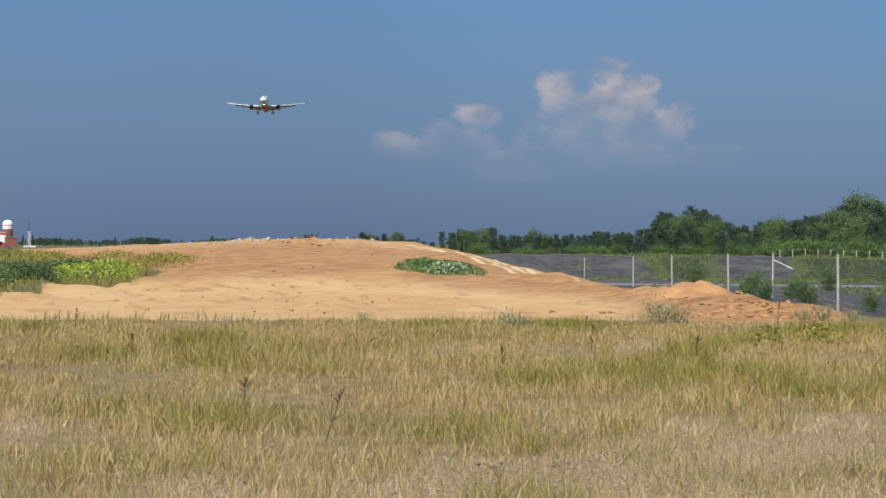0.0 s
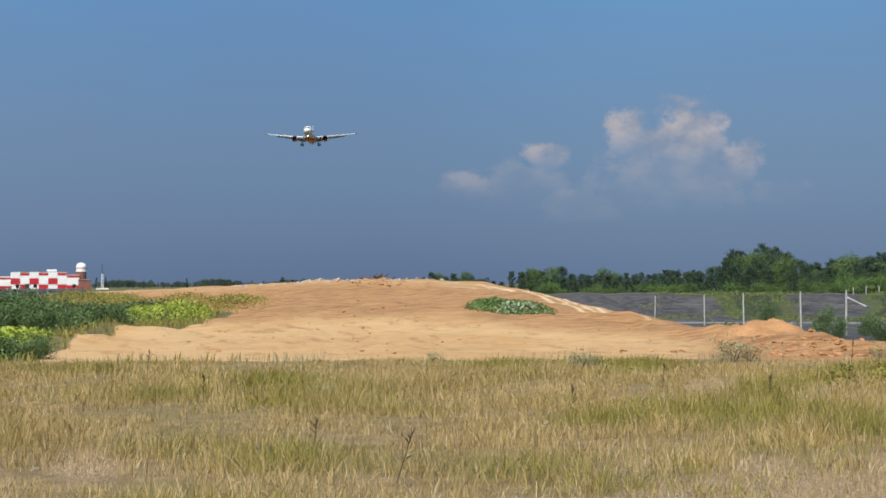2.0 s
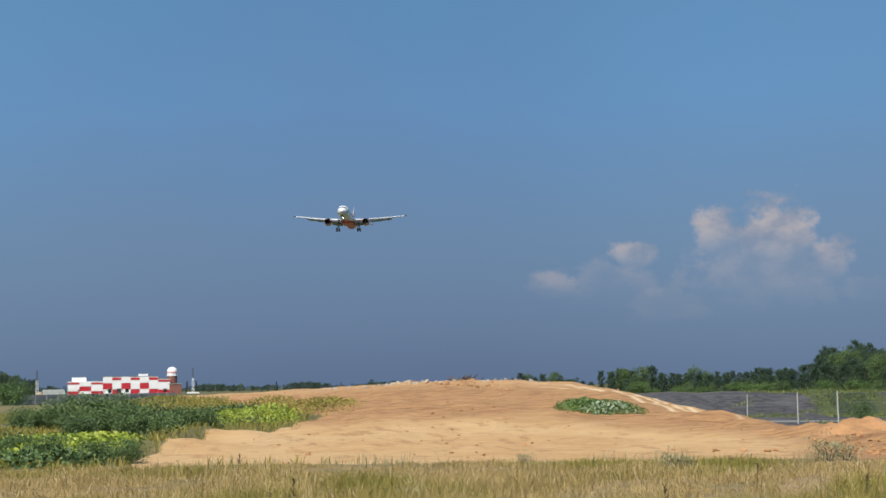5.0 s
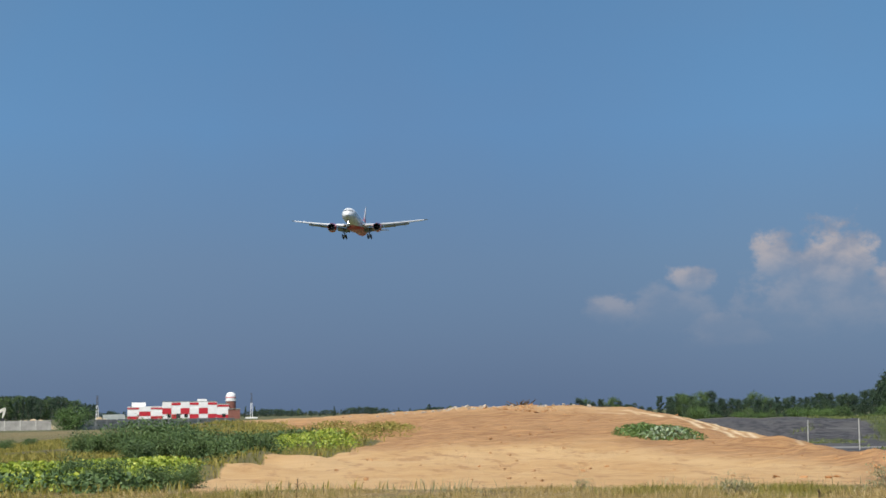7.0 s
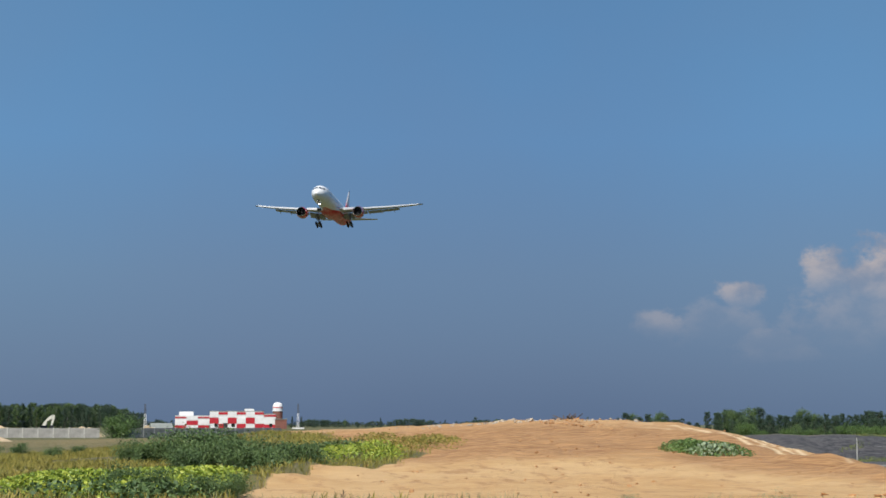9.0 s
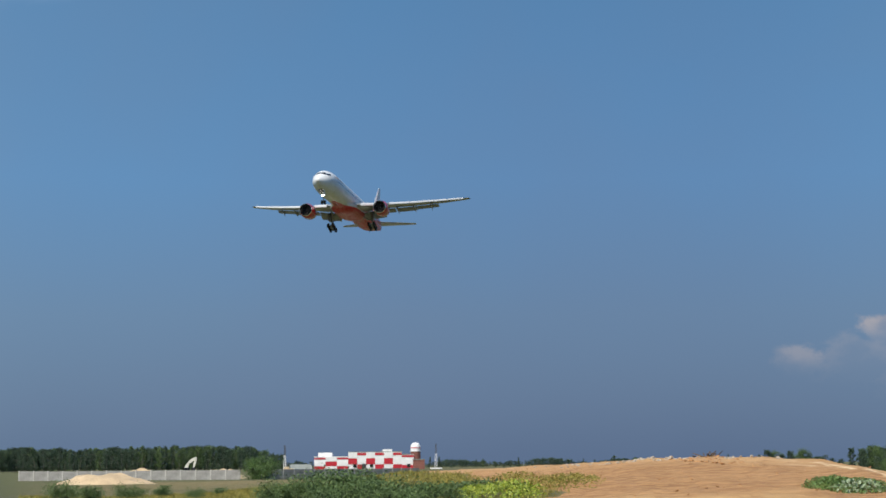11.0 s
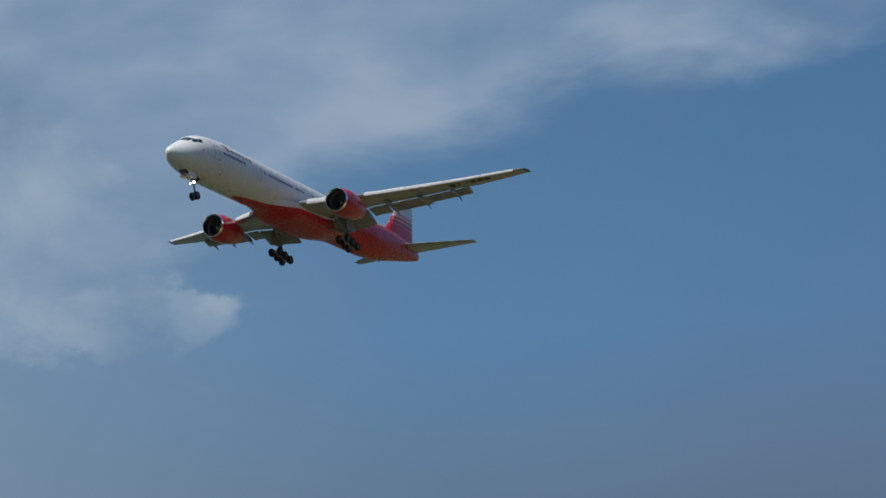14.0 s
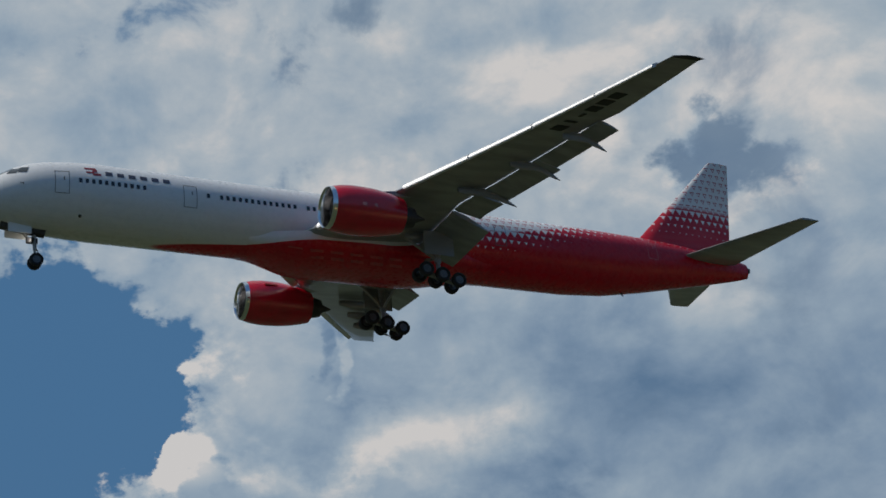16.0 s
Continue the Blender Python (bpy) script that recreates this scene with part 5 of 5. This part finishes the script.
# ---------------------------------------------------------------- buildings, walls and fence
M_PANEL_R = material("red_panel", worn((0.48, 0.02, 0.035), 0.6, 0.12), 0.5)
M_PANEL_W = material("white_panel", worn((0.78, 0.78, 0.78), 0.6, 0.06), 0.5)
M_CONC = material("concrete", worn((0.30, 0.295, 0.28), 0.7, 0.25, 0.3), 0.9)
M_POST = material("post_concrete", worn((0.46, 0.45, 0.42), 3.0, 0.25, 0.3), 0.9)
M_WIRE = material("galvanised_wire", worn((0.35, 0.35, 0.35), 5, 0.2), 0.5, 0.7)
M_BRICK = material("red_brown_brick", worn((0.22, 0.09, 0.07), 1.5, 0.25, 0.3), 0.9)
M_ROOF = material("pale_roof", worn((0.24, 0.26, 0.24), 0.8, 0.2), 0.7)
M_MAST = material("mast_steel", worn((0.08, 0.085, 0.1), 2, 0.2), 0.6)
M_PILE = material("pile_sand", worn((0.50, 0.38, 0.24), 0.6, 0.2, 0.4), 0.95)
M_ORANGE = material("orange_soil", worn((0.40, 0.21, 0.09), 1.2, 0.3, 0.5, 9.0), 0.95)
M_DIG = material("digger_paint", worn((0.70, 0.68, 0.60), 1.5, 0.1), 0.5)
M_LITTER = material("weathered_stone", worn((0.25, 0.205, 0.155), 4.0, 0.35, 0.4), 0.9)
M_STONE = material("pale_rubble", worn((0.40, 0.34, 0.27), 4.0, 0.3, 0.4), 0.9)


def zat(x, y):
    return float(land(np.array([x]), np.array([y]))[0])


def cubes(name, lo, hi, mat, parent, label="", bev=0.0):
    bm = bmesh.new()
    block(bm, lo, hi, bev)
    return part(name, bm, mat, parent, label, False)


def build_station():
    """The chequered airfield building; x runs along its front, y away from the eye."""
    b = empty("airfield_building")
    x, y = at(-2.45, 600)
    b.matrix_basis = pose(x, y, zat(x, y) - 0.3, 0, 0, 2.45)
    tagged(b, "long flat-roofed airfield building in red and white checks", "building")
    W = 35.8
    X0 = -W / 2
    blocks = ((0.0, 12.2, 4.95), (12.2, 31.5, 6.6), (31.5, 35.8, 5.7))
    for k, (a, c, h) in enumerate(blocks):
        cubes("wall", (X0 + a, 0.1, 0), (X0 + c, 12.0, h - 0.1), M_PANEL_W, b)
        cubes("roof", (X0 + a - 0.1, -0.02, h - 0.1), (X0 + c + 0.1, 12.1, h + 0.12), M_ROOF if k else M_PANEL_W, b)
        n = max(1, round((c - a) / 3.5))
        w = (c - a) / n
        rows = 3
        for i in range(n):
            for j in range(rows):
                z0, z1 = h * j / rows + 0.02, h * (j + 1) / rows - 0.12
                red = (i + j + k) % 2 == 0
                if j == rows - 1:
                    z0 += 0.5 * (z1 - z0) if red else 0
                    z1 -= 0.25 if red else 0
                cubes("panel", (X0 + a + w * i + 0.02, -0.02, z0), (X0 + a + w * (i + 1) - 0.02, 0.1, z1), M_PANEL_R if red else M_PANEL_W, b)
    cubes("roof_cabin", (X0 + 1.4, 2, 5.05), (X0 + 6.4, 6, 6.5), M_PANEL_W, b, "white cabin on the low roof")
    cubes("roof_box", (X0 + 24.6, 2, 6.7), (X0 + 28.0, 5, 7.5), M_PANEL_W, b, "white ventilation box on the roof")
    for px in (14.0, 20.0, 33.4):
        cubes("window", (X0 + px, -0.06, 1.0), (X0 + px + 1.2, -0.02, 2.2), M_GLASS, b)
    cubes("door", (X0 + 17.1, -0.07, 0.3), (X0 + 18.6, -0.02, 2.4), M_DARK, b)


def build_radar():
    t = empty("radar_tower")
    x, y = at(-0.68, 612)
    t.matrix_basis = pose(x, y, zat(x, y) - 0.2)
    tagged(t, "brick tower with a white radar dome", "tower")
    bm = bmesh.new()
    tube(bm, (0, 0, 0), (0, 0, 6.6), 1.9, 1.8, 20)
    part("shaft", bm, M_BRICK, t, "red-brown tower shaft")
    bm = bmesh.new()
    tube(bm, (0, 0, 6.6), (0, 0, 7.0), 2.0, 2.0, 20)
    part("platform", bm, M_PANEL_W, t)
    bm = bmesh.new()
    prof = [(1.75, 7.0), (1.85, 7.6), (1.85, 8.3), (1.7, 9.0), (1.3, 9.5), (0.7, 9.8), (0.05, 9.9)]
    loft(bm, [[(r * math.cos(a), r * math.sin(a), z) for a in (2 * math.pi * k / 24 for k in range(24))] for r, z in prof])
    part("dome", bm, M_PANEL_W, t, "white radar dome")
    bm = bmesh.new()
    tube(bm, (0, 0, 7.75), (0, 0, 8.15), 1.88, 1.88, 24)
    part("dome_band", bm, M_PINK, t, "faded red band")
    m = empty("shed")
    x, y = at(-1.0, 600)
    m.matrix_basis = pose(x + 2.4, y, zat(x, y) - 0.2)
    tagged(m, "low brick annex beside the radar tower", "building")
    cubes("wall", (0, 0, 0), (4.2, 5, 3.6), M_BRICK, m)
    cubes("roof", (-0.2, -0.2, 3.6), (4.4, 5.2, 3.85), M_ROOF, m)


def build_mast(az, r, h):
    m = empty("lattice_mast")
    x, y = at(az, r)
    m.matrix_basis = pose(x, y, zat(x, y) - 0.2)
    tagged(m, "thin lattice mast, white below and dark above", "mast", "masts on the airfield")
    for name, z0, z1, mat in (("lower_section", 0, h * 0.62, M_PANEL_W), ("upper_section", h * 0.62, h, M_MAST)):
        bm = bmesh.new()
        for a, b in ((-1, -1), (1, -1), (1, 1), (-1, 1)):
            w0, w1 = 0.38 - 0.2 * z0 / h, 0.38 - 0.2 * z1 / h
            tube(bm, (a * w0, b * w0, z0), (a * w1, b * w1, z1), 0.09, 0.08, 5)
        n = 8
        for k in range(n):
            za, zb = z0 + (z1 - z0) * k / n, z0 + (z1 - z0) * (k + 1) / n
            w = 0.38 - 0.2 * za / h
            s = 1 if k % 2 else -1
            tube(bm, (-s * w, -w, za), (s * w, -w, zb), 0.05, 0.05, 4)
            tube(bm, (-w, -s * w, za), (-w, s * w, zb), 0.05, 0.05, 4)
        part(name, bm, mat, m)
    bm = bmesh.new()
    block(bm, (-2.2, -1, 0), (2.2, 1, 0.7))
    part("base", bm, M_PANEL_W, m)


def build_wall():
    w = empty("concrete_wall")
    tagged(w, "weathered wall of grey concrete panels between posts", "wall", kind="structure")
    length, h = 2.55, 1.55
    bm = bmesh.new()
    block(bm, (0.06, -0.06, -0.3), (length - 0.06, 0.06, h), 0.02)
    for k in range(3):
        block(bm, (0.25, -0.085, 0.1 + 0.48 * k), (length - 0.25, -0.06, 0.46 + 0.48 * k), 0.01)
    first = part("wall_panel", bm, M_CONC, w, "", False)
    bm = bmesh.new()
    block(bm, (-0.08, -0.1, -0.3), (0.08, 0.1, h + 0.1), 0.02)
    post = part("wall_post", bm, M_POST, w, "", False)
    fresh = [True, True]
    for a0, a1, r0, r1 in ((-14.0, -6.35, 286, 272), (-5.95, -0.4, 268, 300)):
        p, q = Vector((*at(a0, r0), 0)), Vector((*at(a1, r1), 0))
        n = int((q - p).length / length)
        d = (q - p).normalized()
        for k in range(n):
            c = p + d * length * k
            m = pose(c.x, c.y, zat(c.x, c.y) + random.uniform(-0.04, 0.04), 0, 0, math.degrees(math.atan2(d.y, d.x)))
            for i, o in enumerate((first, post)):
                if fresh[i]:
                    fresh[i] = False
                else:
                    o = new(o.name.split(".")[0], o.data)
                    o.parent = w
                o.matrix_basis = m
    g = empty("gate_pillar")
    x, y = at(-6.15, 270)
    g.matrix_basis = pose(x, y, zat(x, y))
    tagged(g, "dark gate pillar at the gap in the concrete wall", "gate")
    cubes("pillar", (-0.6, -0.3, -0.3), (0.6, 0.3, 1.9), M_DARK, g, "", 0.03)
    cubes("cap", (-0.7, -0.4, 1.9), (0.7, 0.4, 2.0), M_CONC, g)


def mound(name, az, r, w, d, h, mat, label, seed, category="sand pile"):
    x, y = at(az, r)
    n = 22
    bm = bmesh.new()
    grid = [[None] * (n + 1) for _ in range(n + 1)]
    for i in range(n + 1):
        for j in range(n + 1):
            u, v = 2 * i / n - 1, 2 * j / n - 1
            k = max(0.0, 1 - (u * u + v * v))
            z = h * k ** 0.8 * (0.8 + 0.55 * noise.noise((u * 2.1 + seed, v * 2.1, seed)) + 0.2 * noise.noise((u * 7, v * 7, seed)))
            px, py = x + u * w / 2, y + v * d / 2
            grid[i][j] = bm.verts.new((px, py, zat(px, py) - 0.15 + z))
    for i in range(n):
        for j in range(n):
            bm.faces.new((grid[i][j], grid[i + 1][j], grid[i + 1][j + 1], grid[i][j + 1]))
    return tagged(part(name, bm, mat), label, category)


def build_digger():
    e = empty("excavator")
    x, y = at(-8.62, 302)
    e.matrix_basis = pose(x, y, zat(x, y), 0, 0, 6)
    tagged(e, "pale excavator behind the concrete wall, arm raised", "excavator")
    for s in (-1, 1):
        bm = bmesh.new()
        block(bm, (-1.9, s * 1.0 - 0.3, 0), (1.9, s * 1.0 + 0.3, 0.75), 0.25)
        part("track", bm, M_TYRE, e)
    bm = bmesh.new()
    block(bm, (-2.0, -1.2, 0.8), (1.0, 1.2, 1.5), 0.12)
    part("house", bm, M_DIG, e)
    bm = bmesh.new()
    block(bm, (0.1, -1.15, 1.4), (1.3, -0.2, 1.95), 0.1)
    part("cab", bm, M_GLASS, e)

    def beam(name, a, b, w, mat=M_DIG):
        bm = bmesh.new()
        a, b = Vector(a), Vector(b)
        u = (b - a).normalized()
        v = Vector((-u.z, 0, u.x))
        rings = []
        for f, k in ((0, 0.5), (0.25, 0.95), (0.6, 1.0), (1, 0.5)):
            c = a.lerp(b, f)
            rings.append([c + v * w * k + Vector((0, q, 0)) for q in (-0.2, 0.2)] + [c - v * w * k + Vector((0, q, 0)) for q in (0.2, -0.2)])
        loft(bm, rings)
        part(name, bm, mat, e, "", False)

    beam("boom", (0.3, 0, 1.3), (1.1, 0, 2.9), 0.28)
    beam("boom_head", (1.0, 0, 2.8), (2.35, 0, 3.75), 0.26)
    beam("arm", (2.4, 0, 3.8), (1.95, 0, 2.0), 0.2)
    bm = bmesh.new()
    block(bm, (1.6, -0.4, 1.2), (2.3, 0.4, 2.0), 0.12)
    part("bucket", bm, M_DARK, e)


def build_hut():
    h = empty("hut")
    x, y = at(-4.62, 330)
    h.matrix_basis = pose(x, y, zat(x, y), 0, 0, 12)
    tagged(h, "small hut with a pale pitched roof", "hut")
    cubes("wall", (-1.9, -1.5, -0.2), (1.9, 1.5, 1.5), M_CONC, h)
    bm = bmesh.new()
    loft(bm, [[(-2.1, -1.7, 1.45), (-2.1, 0, 2.4), (-2.1, 1.7, 1.45)], [(2.1, -1.7, 1.45), (2.1, 0, 2.4), (2.1, 1.7, 1.45)]])
    part("roof", bm, M_ROOF, h, "", False)
    cubes("door", (-0.4, -1.54, 0), (0.5, -1.5, 1.3), M_DARK, h)


def build_fence():
    f = empty("wire_fence")
    tagged(f, "wire fence on pale concrete posts running past the mound", "fence")
    spots = [(28.2, 50.0), (33.1, 63.5), (40.3, 85.0), (42.5, 96.0), (44.9, 111.3), (48.6, 129.0), (53.6, 156.0)]
    H = 2.5
    bm = bmesh.new()
    block(bm, (-0.042, -0.042, -0.4), (0.042, 0.042, H - 0.12), 0.012)
    block(bm, (-0.035, -0.035, H - 0.12), (0.035, 0.035, H), 0.01)
    first = part("post", bm, M_POST, f, "", False)
    tops = []
    for k, (x, y) in enumerate(spots):
        o = first
        if k:
            o = new("post", first.data)
            o.parent = f
        z = zat(x, y)
        o.matrix_basis = pose(x, y, z, random.uniform(-1, 1), random.uniform(-1, 1), random.uniform(0, 40))
        tops.append(Vector((x, y, z)))
    for a, b in zip(tops, tops[1:]):
        for h in (0.5, 1.1, 1.7, 2.3):
            bm = bmesh.new()
            tube(bm, a + Vector((0, 0, h)), b + Vector((0, 0, h)), 0.006, 0.006, 4)
            part("wire", bm, M_WIRE, f)
    bm = bmesh.new()
    tube(bm, tops[2] + Vector((0.05, 0, 2.1)), tops[2] + Vector((0.9, -0.6, 1.6)), 0.04, 0.04, 6)
    part("brace", bm, M_POST, f, "slanting brace at a post")
    g = empty("bank_fence")
    tagged(g, "row of short fence posts along the top of the grey bank", "fence")
    bm = bmesh.new()
    block(bm, (-0.045, -0.045, -0.3), (0.045, 0.045, 0.95), 0.012)
    first = part("post", bm, M_POST, g, "", False)
    last = None
    for k in range(17):
        x, y = at(25.6 + 0.42 * k, 199)
        o = first
        if k:
            o = new("post", first.data)
            o.parent = g
        o.matrix_basis = pose(x, y, zat(x, y))
        here = Vector((x, y, zat(x, y) + 0.85))
        if last:
            bm = bmesh.new()
            tube(bm, last, here, 0.012, 0.012, 4)
            part("rail", bm, M_WIRE, g)
        last = here


def build_rubble():
    """Stones along the brow and clods on the sand."""
    R = random.Random(9)
    for name, mat, n, label, zone in (("rubble", M_STONE, 130, "pale broken concrete and stones along the mound's brow", 0), ("clods", M_ORANGE, 420, "clods and crusts of damp orange sand", 1), ("litter", M_LITTER, 520, "pale stones lying in the dry grass", 2)):
        bm = bmesh.new()
        for k in range(n):
            if zone == 0:
                az = R.gauss(7.3, 1.4) if k % 3 else R.uniform(3, 12)
                r, s = R.uniform(92, 97), R.uniform(0.04, 0.15)
            elif zone == 1:
                az = R.choice((R.gauss(22.8, 0.8), R.gauss(24.6, 0.8), R.uniform(2, 25), R.gauss(9.3, 0.6)))
                rb = float(np.interp(az, BROW_AZ, BROW_R))
                r, s = R.uniform(39, rb), R.uniform(0.02, 0.09)
                if 8 < az < 10.5 and k % 2:
                    r, s = R.uniform(86, 94), R.uniform(0.05, 0.13)
            else:
                ba, br, wa, wr = R.choice(BARE)
                az, r, s = R.gauss(ba, wa * 0.4), R.gauss(br, wr * 0.35), R.choice((R.uniform(0.006, 0.016), R.uniform(0.008, 0.022), R.uniform(0.012, 0.034)))
            x, y = at(az, r)
            m = Matrix.Translation((x, y, zat(x, y) + s * 0.15)) @ pose(0, 0, 0, R.uniform(-30, 30), R.uniform(-30, 30), R.uniform(0, 360)) @ Matrix.Diagonal((s * R.uniform(0.8, 1.8), s * R.uniform(0.6, 1.2), s * R.uniform(0.35, 0.8), 1))
            res = bmesh.ops.create_icosphere(bm, subdivisions=1, radius=1.0)
            for v in res["verts"]:
                v.co = v.co * R.uniform(0.75, 1.2)
            bmesh.ops.transform(bm, matrix=m, verts=res["verts"])
        tagged(part(name, bm, mat, None, "", False), label, "stones", kind="stuff")
    # dead roots sticking out of the brow
    bm = bmesh.new()
    x, y = at(9.3, 94)
    for k in range(14):
        tube(bm, (R.uniform(-0.3, 0.3), R.uniform(-0.3, 0.3), -0.1), (R.uniform(-0.9, 0.9), R.uniform(-0.4, 0.4), R.uniform(0.1, 0.45)), 0.05, 0.02, 5)
    o = part("dead_roots", bm, M_STEM)
    o.matrix_basis = pose(x, y, zat(x, y))
    tagged(o, "dark dead roots sticking out of the mound's brow", "roots")


build_station()
build_radar()
build_mast(0.02, 605, 9.4)
build_mast(-5.16, 560, 8.6)
build_wall()
mound("sand_pile", -7.2, 292, 8, 6, 2.4, M_PILE, "pale sand pile behind the concrete wall", 1)
mound("sand_pile", -9.9, 300, 12, 6, 1.9, M_PILE, "long pale sand pile behind the concrete wall", 2)
mound("soil_pile", -11.2, 190, 12, 6, 1.5, M_PILE, "pale soil heap in the rough field", 3, "soil heap")
mound("soil_pile", -5.0, 290, 5, 4, 2.2, M_PILE, "small sand heap beyond the wall", 5, "soil heap")
mound("sand_hump", 22.8, 49.5, 3.6, 3.0, 0.55, M_ORANGE, "freshly tipped orange sand heap on the mound's flank", 7, "sand heap")
build_digger()
build_hut()
build_fence()
build_rubble()

# ---------------------------------------------------------------- what moves


def flight(t, turn, nose_up, bank):
    """The airliner's pose on its glide path; its x axis points aft."""
    k = t - 16
    at = Vector((-111.763, 41.830, 55.207)) + k * Vector((-16.4014, -72.1371, -3.5560)) + 0.5 * k * k * Vector((0.10245, -0.07196, -0.04749))
    y, p, r = radians(turn), radians(nose_up), radians(bank)
    aft = Vector((math.sin(y) * math.cos(p), math.cos(y) * math.cos(p), -math.sin(p)))
    port = Vector((math.cos(y), -math.sin(y), 0))
    up = port.cross(aft)
    up = up if up.z > 0 else -up
    port, up = port * math.cos(r) + up * math.sin(r), up * math.cos(r) - port * math.sin(r)
    m = Matrix((aft, -port, up)).transposed().to_4x4()
    return Matrix.Translation(at) @ m


def motions():
    walk(AIRLINER, [
        (0, flight(0, 10.057, 2.765, 0.321)),
        (2.5, flight(2.5, 10.332, 1.862, 0.231)),
        (4.5, flight(4.5, 10.670, 2.230, -0.448)),
        (6, flight(6, 10.488, 1.563, -0.469)),
        (7, flight(7, 10.367, 1.119, -0.484)),
        (8, flight(8, 10.519, 1.590, 0.137)),
        (9.3, flight(9.3, 10.284, 2.245, -0.159)),
        (10.5, flight(10.5, 10.067, 2.850, -0.431)),
        (11, flight(11, 10.283, 2.971, 0.325)),
        (11.5, flight(11.5, 9.981, 2.509, 0.822)),
        (12, flight(12, 10.405, 2.439, 0.529)),
        (12.5, flight(12.5, 10.431, 2.341, 0.303)),
        (13, flight(13, 10.473, 2.492, 0.415)),
        (13.5, flight(13.5, 10.269, 2.788, 1.014)),
        (14, flight(14, 10.403, 2.120, 1.882)),
        (14.5, flight(14.5, 10.276, 1.907, 1.218)),
        (15, flight(15, 10.229, 2.055, 0.341)),
        (15.5, flight(15.5, 9.959, 1.966, 0.480)),
        (16, flight(16, 9.754, 2.362, 1.234)),
    ])


motions()
